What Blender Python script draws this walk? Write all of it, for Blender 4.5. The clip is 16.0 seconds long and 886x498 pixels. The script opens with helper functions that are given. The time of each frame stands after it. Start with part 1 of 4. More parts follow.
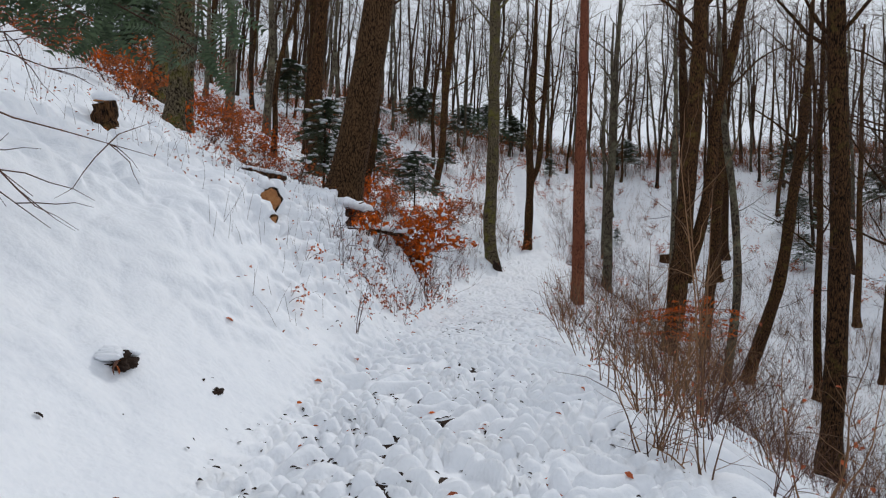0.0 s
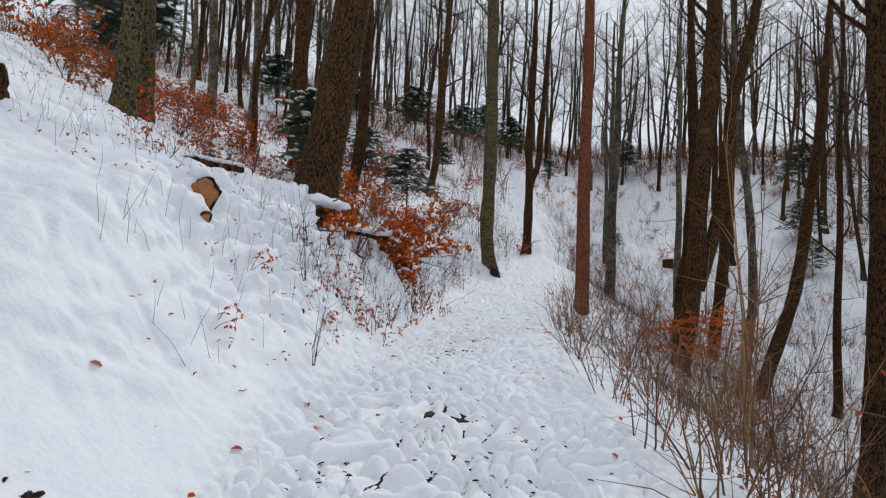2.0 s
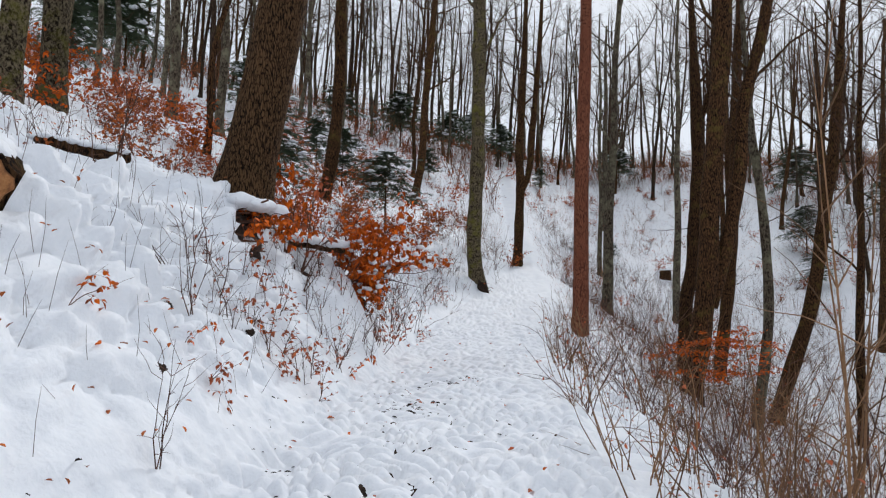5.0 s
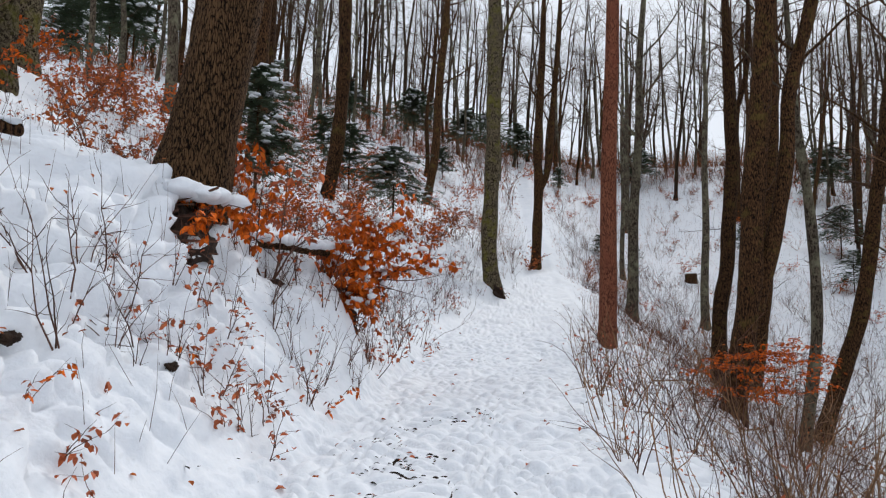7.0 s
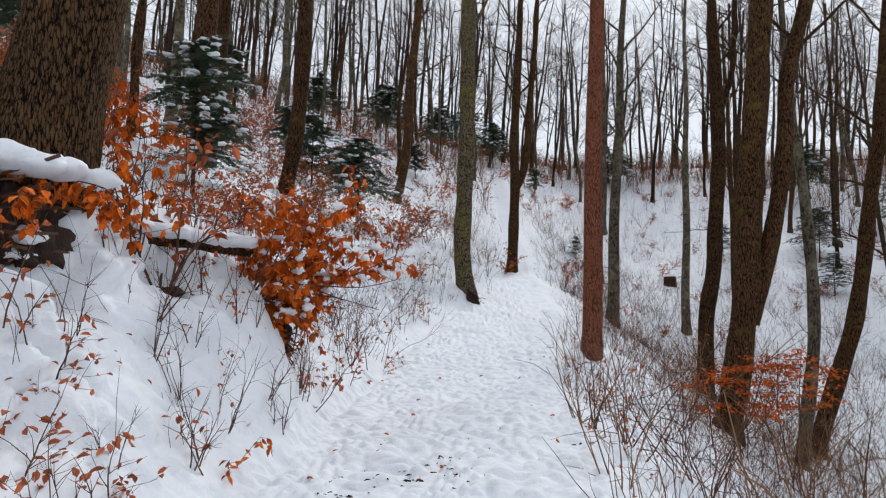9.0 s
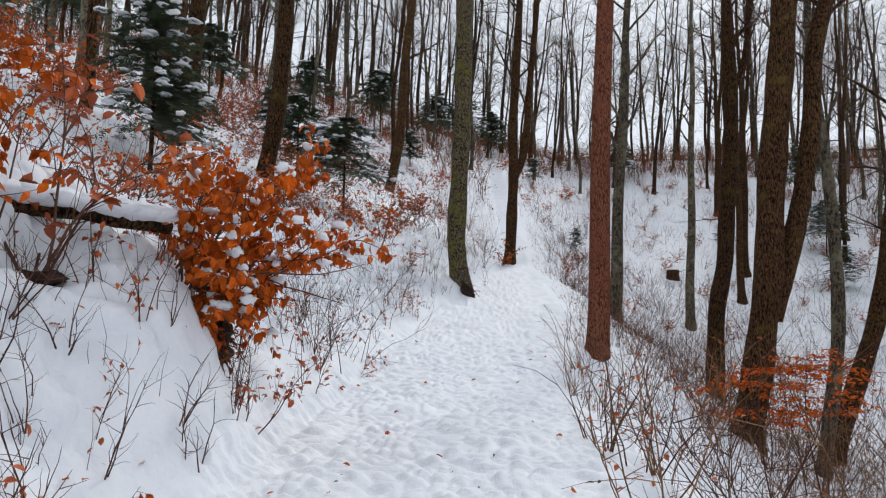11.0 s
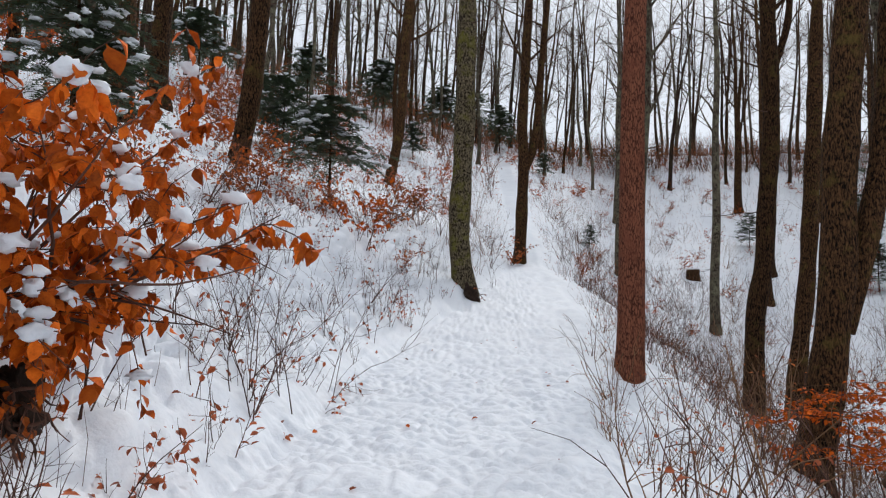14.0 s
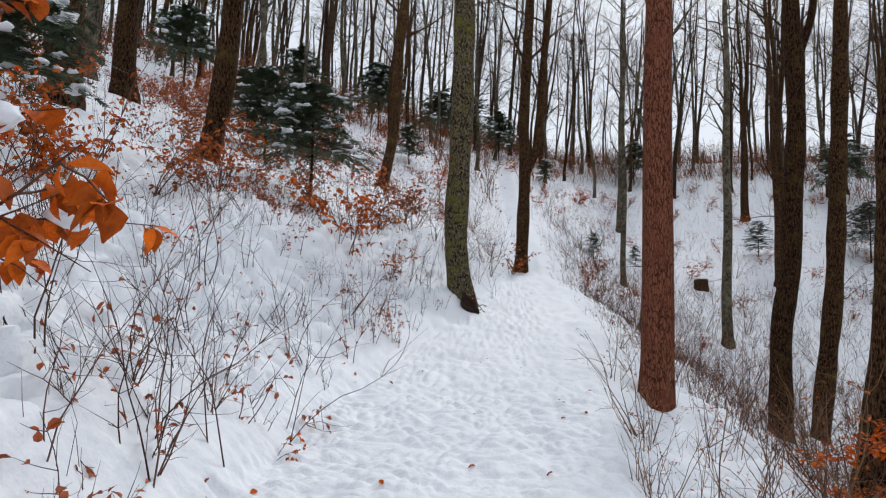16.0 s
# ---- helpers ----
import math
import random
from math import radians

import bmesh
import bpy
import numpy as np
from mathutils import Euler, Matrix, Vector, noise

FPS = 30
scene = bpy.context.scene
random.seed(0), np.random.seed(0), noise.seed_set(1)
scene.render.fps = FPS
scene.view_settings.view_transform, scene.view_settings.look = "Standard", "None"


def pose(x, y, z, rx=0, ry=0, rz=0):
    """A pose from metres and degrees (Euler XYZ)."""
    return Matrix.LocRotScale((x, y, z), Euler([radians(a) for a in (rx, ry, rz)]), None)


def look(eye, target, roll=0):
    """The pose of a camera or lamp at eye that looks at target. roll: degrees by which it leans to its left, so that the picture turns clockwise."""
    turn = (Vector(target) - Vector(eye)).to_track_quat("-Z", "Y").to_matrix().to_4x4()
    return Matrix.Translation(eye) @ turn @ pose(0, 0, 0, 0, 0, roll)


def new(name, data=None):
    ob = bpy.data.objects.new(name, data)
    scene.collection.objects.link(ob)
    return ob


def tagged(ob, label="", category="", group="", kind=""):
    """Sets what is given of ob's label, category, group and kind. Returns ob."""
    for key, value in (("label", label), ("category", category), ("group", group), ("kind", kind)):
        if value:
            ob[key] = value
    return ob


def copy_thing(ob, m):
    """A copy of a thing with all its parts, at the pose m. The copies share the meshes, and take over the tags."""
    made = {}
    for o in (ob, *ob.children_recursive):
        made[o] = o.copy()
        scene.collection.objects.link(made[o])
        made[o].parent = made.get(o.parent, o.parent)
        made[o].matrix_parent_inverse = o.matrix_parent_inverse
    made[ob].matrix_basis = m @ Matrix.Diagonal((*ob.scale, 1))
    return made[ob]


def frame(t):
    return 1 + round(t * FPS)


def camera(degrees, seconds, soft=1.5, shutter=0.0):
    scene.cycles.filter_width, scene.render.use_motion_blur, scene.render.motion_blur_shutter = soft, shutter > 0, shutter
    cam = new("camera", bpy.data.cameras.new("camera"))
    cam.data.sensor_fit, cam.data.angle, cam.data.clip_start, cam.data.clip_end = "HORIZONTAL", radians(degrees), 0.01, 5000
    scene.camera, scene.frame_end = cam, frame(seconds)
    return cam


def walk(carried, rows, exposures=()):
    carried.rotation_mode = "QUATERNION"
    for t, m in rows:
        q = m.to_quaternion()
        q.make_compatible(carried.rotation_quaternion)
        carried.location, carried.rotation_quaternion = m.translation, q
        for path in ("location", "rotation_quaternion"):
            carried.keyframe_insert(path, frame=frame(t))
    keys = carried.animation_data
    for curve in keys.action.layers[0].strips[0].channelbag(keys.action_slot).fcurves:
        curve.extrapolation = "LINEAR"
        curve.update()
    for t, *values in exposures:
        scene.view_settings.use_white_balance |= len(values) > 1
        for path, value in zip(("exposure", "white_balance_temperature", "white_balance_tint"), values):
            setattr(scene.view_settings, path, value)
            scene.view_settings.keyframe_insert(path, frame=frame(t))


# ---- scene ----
cam = camera(70.4, 16.0, soft=1.2)
PATH = [
    (0, (0.595, 0.721, 0.811), (0.482, 2.274, 0.893), 0.6),
    (0.5, (0.585, 1.136, 0.841), (0.472, 2.690, 0.913), 0.7),
    (1, (0.612, 1.521, 0.848), (0.491, 3.076, 0.912), 0.7),
    (1.5, (0.643, 1.899, 0.916), (0.523, 3.452, 0.991), 0.8),
    (2, (0.612, 2.267, 0.933), (0.505, 3.820, 1.023), 0.8),
    (2.5, (0.606, 2.593, 0.966), (0.509, 4.146, 1.062), 0.7),
    (3, (0.622, 2.962, 0.977), (0.531, 4.517, 1.071), 0.6),
    (3.2, (0.635, 3.086, 1.005), (0.547, 4.640, 1.099), 0.3),
    (5.3, (0.764, 4.618, 1.149), (0.678, 6.171, 1.275), 0.5),
    (5.5, (0.766, 4.768, 1.175), (0.673, 6.320, 1.306), 0.5),
    (6, (0.773, 5.175, 1.174), (0.656, 6.724, 1.308), 0.6),
    (6.5, (0.810, 5.538, 1.222), (0.679, 7.086, 1.357), 0.6),
    (7, (0.795, 5.955, 1.218), (0.668, 7.504, 1.342), 0.5),
    (7.5, (0.810, 6.305, 1.219), (0.686, 7.855, 1.343), 0.4),
    (8, (0.845, 6.699, 1.253), (0.730, 8.249, 1.385), 0.4),
    (8.5, (0.842, 7.080, 1.253), (0.755, 8.631, 1.387), 0.4),
    (9, (0.856, 7.486, 1.303), (0.789, 9.039, 1.434), 0.4),
    (9.2, (0.868, 7.620, 1.288), (0.803, 9.174, 1.412), 0.5),
    (11.3, (0.977, 8.989, 1.300), (0.915, 10.544, 1.413), 0.7),
    (11.5, (1.002, 9.130, 1.309), (0.935, 10.684, 1.421), 0.6),
    (12, (0.990, 9.493, 1.326), (0.917, 11.048, 1.437), 0.6),
    (12.5, (1.012, 9.858, 1.321), (0.927, 11.411, 1.425), 0.6),
    (13, (1.033, 10.198, 1.384), (0.946, 11.752, 1.490), 0.6),
    (13.5, (1.032, 10.600, 1.368), (0.953, 12.154, 1.476), 0.6),
    (14, (1.040, 10.918, 1.410), (0.957, 12.472, 1.522), 0.7),
    (14.5, (1.096, 11.262, 1.392), (1.005, 12.815, 1.513), 0.7),
    (15, (1.093, 11.631, 1.399), (0.998, 13.184, 1.525), 0.7),
    (15.5, (1.053, 12.044, 1.433), (0.967, 13.595, 1.570), 0.7),
    (16, (1.054, 12.391, 1.406), (0.973, 13.943, 1.545), 0.7),
]
walk(cam, [(t, look(eye, target, roll)) for t, eye, target, roll in PATH], exposures=[(0, -0.26), (3, -0.12), (7, 0.04), (16, 0.03)])

# ---- light ----
world = bpy.data.worlds.new("world")
scene.world = world
world.use_nodes = True
wn = world.node_tree
wn.nodes.clear()
sky = wn.nodes.new("ShaderNodeTexSky")
sky.sky_type = "NISHITA"
sky.sun_disc = False
sky.sun_elevation, sky.sun_rotation = radians(37), radians(20)
sky_gain = wn.nodes.new("ShaderNodeMix")
sky_gain.data_type = "RGBA"
sky_gain.inputs["Factor"].default_value = 0.94
sky_gain.inputs["B"].default_value = (7.9, 8.4, 9.2, 1)
sky_out = wn.nodes.new("ShaderNodeBackground")
sky_out.inputs["Strength"].default_value = 0.1
wo = wn.nodes.new("ShaderNodeOutputWorld")
wn.links.new(sky.outputs["Color"], sky_gain.inputs["A"])
wn.links.new(sky_gain.outputs["Result"], sky_out.inputs["Color"])
wn.links.new(sky_out.outputs["Background"], wo.inputs["Surface"])
sun = new("sun", bpy.data.lights.new("sun", "SUN"))
sun.data.energy, sun.data.angle, sun.data.color = 1.5, radians(10), (1.0, 0.985, 0.96)
sun.matrix_world = look((14, 48, 30), (0, 10, 0))


# ---- materials ----
def mat(name, base, rough=0.8, dark=None, light=None, scale=(1, 1, 1), size=6.0, fine=60.0, bump=0.3, depth=0.02,
        per_piece=0.0, sheen=0.0, hue=0.0, spec=0.3):
    """A surface with variation at two scales: a broad mottling between dark and light, a fine grain, and relief."""
    m = bpy.data.materials.new(name)
    m.use_nodes = True
    n, l = m.node_tree.nodes, m.node_tree.links
    b = n["Principled BSDF"]
    b.inputs["Roughness"].default_value = rough
    b.inputs["Specular IOR Level"].default_value = spec
    tc = n.new("ShaderNodeTexCoord")
    mp = n.new("ShaderNodeMapping")
    mp.inputs["Scale"].default_value = scale
    l.new(tc.outputs["Object"], mp.inputs["Vector"])
    big = n.new("ShaderNodeTexNoise")
    big.inputs["Scale"].default_value, big.inputs["Detail"].default_value = size, 6
    small = n.new("ShaderNodeTexNoise")
    small.inputs["Scale"].default_value, small.inputs["Detail"].default_value = fine, 4
    l.new(mp.outputs["Vector"], big.inputs["Vector"])
    l.new(mp.outputs["Vector"], small.inputs["Vector"])
    ramp = n.new("ShaderNodeValToRGB")
    dark = dark or tuple(c * 0.6 for c in base)
    light = light or tuple(min(1, c * 1.35) for c in base)
    els = ramp.color_ramp.elements
    els[0].position, els[0].color = 0.3, (*dark, 1)
    els[1].position, els[1].color = 0.72, (*light, 1)
    mid = els.new(0.5)
    mid.color = (*base, 1)
    both = n.new("ShaderNodeMix")
    both.data_type = "FLOAT"
    both.inputs["Factor"].default_value = 0.35
    l.new(big.outputs["Fac"], both.inputs["A"])
    l.new(small.outputs["Fac"], both.inputs["B"])
    l.new(both.outputs["Result"], ramp.inputs["Fac"])
    colour = ramp.outputs["Color"]
    if per_piece:
        geo, info = n.new("ShaderNodeNewGeometry"), n.new("ShaderNodeObjectInfo")
        add = n.new("ShaderNodeMath")
        add.operation = "ADD"
        l.new(geo.outputs["Random Per Island"], add.inputs[0])
        l.new(info.outputs["Random"], add.inputs[1])
        wrap = n.new("ShaderNodeMath")
        wrap.operation = "FRACT"
        l.new(add.outputs[0], wrap.inputs[0])
        val = n.new("ShaderNodeMapRange")
        val.inputs["To Min"].default_value, val.inputs["To Max"].default_value = 1 - per_piece, 1 + per_piece * 0.7
        l.new(wrap.outputs[0], val.inputs["Value"])
        hs = n.new("ShaderNodeHueSaturation")
        l.new(val.outputs["Result"], hs.inputs["Value"])
        if hue:
            hv = n.new("ShaderNodeMapRange")
            hv.inputs["To Min"].default_value, hv.inputs["To Max"].default_value = 0.5 - hue, 0.5 + hue
            l.new(info.outputs["Random"], hv.inputs["Value"])
            l.new(hv.outputs["Result"], hs.inputs["Hue"])
        l.new(colour, hs.inputs["Color"])
        colour = hs.outputs["Color"]
    l.new(colour, b.inputs["Base Color"])
    bp = n.new("ShaderNodeBump")
    bp.inputs["Strength"].default_value, bp.inputs["Distance"].default_value = bump, depth
    l.new(both.outputs["Result"], bp.inputs["Height"])
    l.new(bp.outputs["Normal"], b.inputs["Normal"])
    return m


def bark(name, ridge, furrow_shade, tint, tint_at=0.62, across=22.0, along=3.5, depth=0.03, plates=False):
    """Bark: furrows that run up the trunk, darkened in colour as if shaded, ridges between them, patches of moss,
    lichen or flaking over both.
    """
    m = bpy.data.materials.new(name)
    m.use_nodes = True
    n, l = m.node_tree.nodes, m.node_tree.links
    b = n["Principled BSDF"]
    b.inputs["Roughness"].default_value, b.inputs["Specular IOR Level"].default_value = 0.95, 0.08
    tc = n.new("ShaderNodeTexCoord")
    mp = n.new("ShaderNodeMapping")
    mp.inputs["Scale"].default_value = (across, across, along)
    l.new(tc.outputs["Object"], mp.inputs["Vector"])
    warp = n.new("ShaderNodeTexNoise")
    warp.inputs["Scale"].default_value, warp.inputs["Detail"].default_value = 1.1, 8
    warp.inputs["Roughness"].default_value, warp.inputs["Distortion"].default_value = 0.62, 0.6
    l.new(mp.outputs["Vector"], warp.inputs["Vector"])
    height = warp.outputs["Fac"]
    if plates:
        shift = n.new("ShaderNodeVectorMath")
        shift.operation = "MULTIPLY_ADD"
        shift.inputs[1].default_value = (1.6, 1.6, 1.6)
        l.new(warp.outputs["Color"], shift.inputs[0])
        l.new(mp.outputs["Vector"], shift.inputs[2])
        vor = n.new("ShaderNodeTexVoronoi")
        vor.feature = "DISTANCE_TO_EDGE"
        vor.inputs["Scale"].default_value = 1.15
        l.new(shift.outputs["Vector"], vor.inputs["Vector"])
        cap = n.new("ShaderNodeMapRange")
        cap.inputs["From Max"].default_value = 0.28
        l.new(vor.outputs["Distance"], cap.inputs["Value"])
        mx = n.new("ShaderNodeMix")
        mx.data_type = "FLOAT"
        mx.inputs["Factor"].default_value = 0.36
        l.new(warp.outputs["Fac"], mx.inputs["A"])
        l.new(cap.outputs["Result"], mx.inputs["B"])
        height = mx.outputs["Result"]
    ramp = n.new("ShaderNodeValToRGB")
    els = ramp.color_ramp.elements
    # colour follows the relief: shade painted into furrows, ridges lightened
    els[0].position, els[0].color = (0.36 if plates else 0.42), (*furrow_shade, 1)
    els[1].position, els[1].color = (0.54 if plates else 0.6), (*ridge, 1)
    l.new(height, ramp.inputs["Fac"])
    patch = n.new("ShaderNodeTexNoise")
    patch.inputs["Scale"].default_value, patch.inputs["Detail"].default_value = 2.6, 7
    patch.inputs["Roughness"].default_value = 0.7
    l.new(tc.outputs["Object"], patch.inputs["Vector"])
    where = n.new("ShaderNodeMapRange")
    where.inputs["From Min"].default_value, where.inputs["From Max"].default_value = tint_at - 0.08, tint_at + 0.1
    l.new(patch.outputs["Fac"], where.inputs["Value"])
    mix = n.new("ShaderNodeMix")
    mix.data_type = "RGBA"
    mix.inputs["B"].default_value = (*tint, 1)
    l.new(where.outputs["Result"], mix.inputs["Factor"])
    l.new(ramp.outputs["Color"], mix.inputs["A"])
    info = n.new("ShaderNodeObjectInfo")
    vr = n.new("ShaderNodeMapRange")
    vr.inputs["To Min"].default_value, vr.inputs["To Max"].default_value = 0.75, 1.25
    l.new(info.outputs["Random"], vr.inputs["Value"])
    hs = n.new("ShaderNodeHueSaturation")
    l.new(vr.outputs["Result"], hs.inputs["Value"])
    l.new(mix.outputs["Result"], hs.inputs["Color"])
    l.new(hs.outputs["Color"], b.inputs["Base Color"])
    bp = n.new("ShaderNodeBump")
    bp.inputs["Strength"].default_value, bp.inputs["Distance"].default_value = 1.0, depth
    l.new(height, bp.inputs["Height"])
    l.new(bp.outputs["Normal"], b.inputs["Normal"])
    return m


SNOW = mat("snow", (0.80, 0.82, 0.855), 0.7, (0.73, 0.755, 0.80), (0.85, 0.862, 0.885), size=2.2, fine=30, bump=0.6, depth=0.035)
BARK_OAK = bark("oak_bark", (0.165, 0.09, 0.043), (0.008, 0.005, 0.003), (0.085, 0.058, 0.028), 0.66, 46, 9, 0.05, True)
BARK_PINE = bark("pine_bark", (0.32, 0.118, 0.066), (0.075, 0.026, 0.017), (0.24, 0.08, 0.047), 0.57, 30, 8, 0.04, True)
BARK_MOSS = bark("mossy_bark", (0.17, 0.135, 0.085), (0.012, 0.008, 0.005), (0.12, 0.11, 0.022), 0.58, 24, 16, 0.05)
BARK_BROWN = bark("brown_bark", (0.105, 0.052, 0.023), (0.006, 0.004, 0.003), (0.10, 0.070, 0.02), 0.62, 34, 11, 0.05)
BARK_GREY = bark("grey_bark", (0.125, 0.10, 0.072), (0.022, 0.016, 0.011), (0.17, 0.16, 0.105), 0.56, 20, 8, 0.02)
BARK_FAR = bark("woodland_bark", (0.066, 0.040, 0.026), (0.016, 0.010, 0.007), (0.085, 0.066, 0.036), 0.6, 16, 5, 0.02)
BRUSH = mat("brown_brush", (0.15, 0.075, 0.042), 0.9, size=4, fine=40, per_piece=0.5, spec=0.1)
TWIG = mat("twig", (0.075, 0.042, 0.03), 0.9, size=9, fine=70, per_piece=0.4, spec=0.1)
STEM = mat("dry_stem", (0.21, 0.115, 0.06), 0.85, size=8, fine=70, per_piece=0.5, spec=0.15)
STEM_DARK = mat("dark_stem", (0.10, 0.05, 0.035), 0.85, size=8, fine=70, per_piece=0.5, spec=0.15)
LEAF = mat("beech_leaf", (0.54, 0.10, 0.007), 0.65, (0.20, 0.032, 0.004), (0.72, 0.165, 0.012), size=14, fine=90, bump=0.2, depth=0.004, per_piece=0.5, spec=0.12)
LEAF_RED = mat("rust_leaf", (0.42, 0.095, 0.03), 0.6, (0.2, 0.04, 0.015), (0.52, 0.14, 0.04), size=14, fine=90, bump=0.2, depth=0.004, per_piece=0.4)
LEAF_DULL = mat("dull_leaf", (0.42, 0.10, 0.014), 0.7, (0.18, 0.04, 0.01), (0.54, 0.15, 0.025), size=10, fine=70, per_piece=0.5)
NEEDLE = mat("fir_needles", (0.055, 0.085, 0.04), 0.6, (0.025, 0.04, 0.02), (0.09, 0.125, 0.06), size=9, fine=60, per_piece=0.4)
# near-black earth, also used as painted shade in recesses and snow creases
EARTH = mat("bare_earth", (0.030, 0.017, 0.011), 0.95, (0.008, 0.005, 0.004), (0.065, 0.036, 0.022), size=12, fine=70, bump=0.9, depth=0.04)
CUT = mat("cut_wood", (0.33, 0.14, 0.05), 0.8, (0.14, 0.055, 0.02), (0.44, 0.22, 0.09), scale=(1, 1, 1), size=16, fine=90, bump=0.5, depth=0.01)


# ---- building helpers ----
class Shape:
    """Gathers the faces of one mesh."""

    def __init__(self):
        self.v, self.f = [], []

    def tube(self, pts, radii, sides=5, cap=True):
        pts = [Vector(p) for p in pts]
        base = len(self.v)
        ref = Vector((1, 0, 0)) if abs((pts[1] - pts[0]).normalized().x) < 0.8 else Vector((0, 1, 0))
        for i, p in enumerate(pts):
            t = (pts[min(i + 1, len(pts) - 1)] - pts[max(i - 1, 0)]).normalized()
            ref = (ref - t * ref.dot(t)).normalized()
            side = t.cross(ref)
            for k in range(sides):
                a = 2 * math.pi * k / sides
                self.v.append(p + (ref * math.cos(a) + side * math.sin(a)) * radii[i])
        for i in range(len(pts) - 1):
            for k in range(sides):
                a, b = base + i * sides + k, base + i * sides + (k + 1) % sides
                self.f.append((a, b, b + sides, a + sides))
        if cap:
            self.f.append(tuple(base + (len(pts) - 1) * sides + k for k in range(sides)))
            self.f.append(tuple(base + k for k in reversed(range(sides))))

    def leaf(self, p, along, up, length, width, curl=0.15):
        """A pointed oval leaf folded along its midrib."""
        p, a = Vector(p), Vector(along).normalized()
        s = a.cross(Vector(up))
        s = s.normalized() if s.length > 1e-4 else a.orthogonal().normalized()
        n = s.cross(a)
        o = len(self.v)
        for u, w, h in ((0, 0, 0), (0.35, 0.5, 0.12), (0.72, 0.4, 0.1), (1, 0, -curl), (0.72, -0.4, 0.1), (0.35, -0.5, 0.12), (0.5, 0, -0.04)):
            self.v.append(p + a * (u * length) + s * (w * width) + n * (h * length))
        self.f += [(o, o + 1, o + 6), (o + 1, o + 2, o + 6), (o + 2, o + 3, o + 6), (o + 3, o + 4, o + 6), (o + 4, o + 5, o + 6), (o + 5, o, o + 6)]

    def flake(self, p, along, up, length, width):
        """A small far leaf: a bent diamond."""
        p, a = Vector(p), Vector(along).normalized()
        s = a.cross(Vector(up))
        s = s.normalized() if s.length > 1e-4 else a.orthogonal().normalized()
        o = len(self.v)
        self.v += [p, p + a * (0.5 * length) + s * (0.5 * width), p + a * length + s.cross(a) * (0.2 * length), p + a * (0.5 * length) - s * (0.5 * width)]
        self.f += [(o, o + 1, o + 2), (o, o + 2, o + 3)]

    def full_leaf(self, p, along, up, length, width, curl=0.3, fold=0.25):
        """A beech leaf: an oval blade with a short stalk, folded along the midrib and curled from base to tip."""
        p, a = Vector(p), Vector(along).normalized()
        s = a.cross(Vector(up))
        s = s.normalized() if s.length > 1e-4 else a.orthogonal().normalized()
        n = s.cross(a)
        o = len(self.v)
        rows = ((0, 0.03), (0.12, 0.05), (0.28, 0.36), (0.5, 0.5), (0.72, 0.4), (0.88, 0.2), (1, 0.02))
        for u, w in rows:
            mid = p + a * (u * length * (1 - 0.15 * curl * u)) - n * (curl * u * u * length)
            edge = n * (fold * w * width + 0.03 * length * math.sin(u * 17))
            self.v += [mid + s * (w * width) + edge, mid, mid - s * (w * width) + edge * 0.8]
        for i in range(len(rows) - 1):
            q = o + i * 3
            self.f += [(q, q + 1, q + 4, q + 3), (q + 1, q + 2, q + 5, q + 4)]

    def chunk(self, pts, radii, sides, rng, rough=0.15):
        """A tube with an uneven, broken outline that keeps its shape along its length."""
        first = len(self.v)
        self.tube(pts, radii, sides)
        dents = [1 + rng.uniform(-rough, rough) for _ in range(sides)]
        for i, p in enumerate(pts):
            for k in range(sides):
                q = first + i * sides + k
                self.v[q] = Vector(p) + (self.v[q] - Vector(p)) * dents[k] * rng.uniform(0.97, 1.03)

    def blade(self, p, tip, side, w):
        o = len(self.v)
        p, tip, side = Vector(p), Vector(tip), Vector(side)
        self.v += [p - side * w, p + side * w, tip]
        self.f.append((o, o + 1, o + 2))

    def blob(self, c, rx, ry, rz, rng, rough=0.2, rings=6, sides=9, fine=0.0):
        """A lumpy rounded clump."""
        o, c = len(self.v), Vector(c)
        seed = Vector((rng.uniform(0, 99), rng.uniform(0, 99), rng.uniform(0, 99)))
        for i in range(rings + 1):
            th = math.pi * i / rings
            for k in range(sides):
                a = 2 * math.pi * k / sides
                d = Vector((math.sin(th) * math.cos(a), math.sin(th) * math.sin(a), math.cos(th)))
                r = 1 + rough * noise.noise(d * 1.7 + seed) * 1.6 + fine * (noise.noise(d * 5 + seed) + 0.6 * noise.noise(d * 11 + seed))
                self.v.append(c + Vector((d.x * rx * r, d.y * ry * r, d.z * rz * r)))
        for i in range(rings):
            for k in range(sides):
                a, b = o + i * sides + k, o + i * sides + (k + 1) % sides
                self.f.append((a, a + sides, b + sides, b))

    def mesh(self, name, material, smooth=True):
        me = bpy.data.meshes.new(name)
        me.from_pydata([tuple(v) for v in self.v], [], self.f)
        me.materials.append(material)
        if smooth:
            me.shade_smooth()
        return me


def part(name, shape, material, parent, label="", smooth=True):
    """One mesh object under a thing or under a part."""
    ob = new(name, shape.mesh(name, material, smooth) if isinstance(shape, Shape) else shape)
    ob.parent = parent
    return tagged(ob, label)


def thing(name, x, y, z, label, category, group=""):
    ob = new(name)
    ob.location = (x, y, z)
    return tagged(ob, label, category, group)


# ---- the lie of the land ----
def path_z(y):
    return np.interp(y, [-30, 0, 3.1, 6.2, 9.4, 12.5, 17.2, 19.5, 24, 26.5, 31.2, 35.9, 74, 140],
                     [-1.2, -0.4, -0.28, -0.08, 0.06, 0.11, 0.15, 0.34, 0.98, 1.3, 1.95, 2.6, 17.0, 17.5])


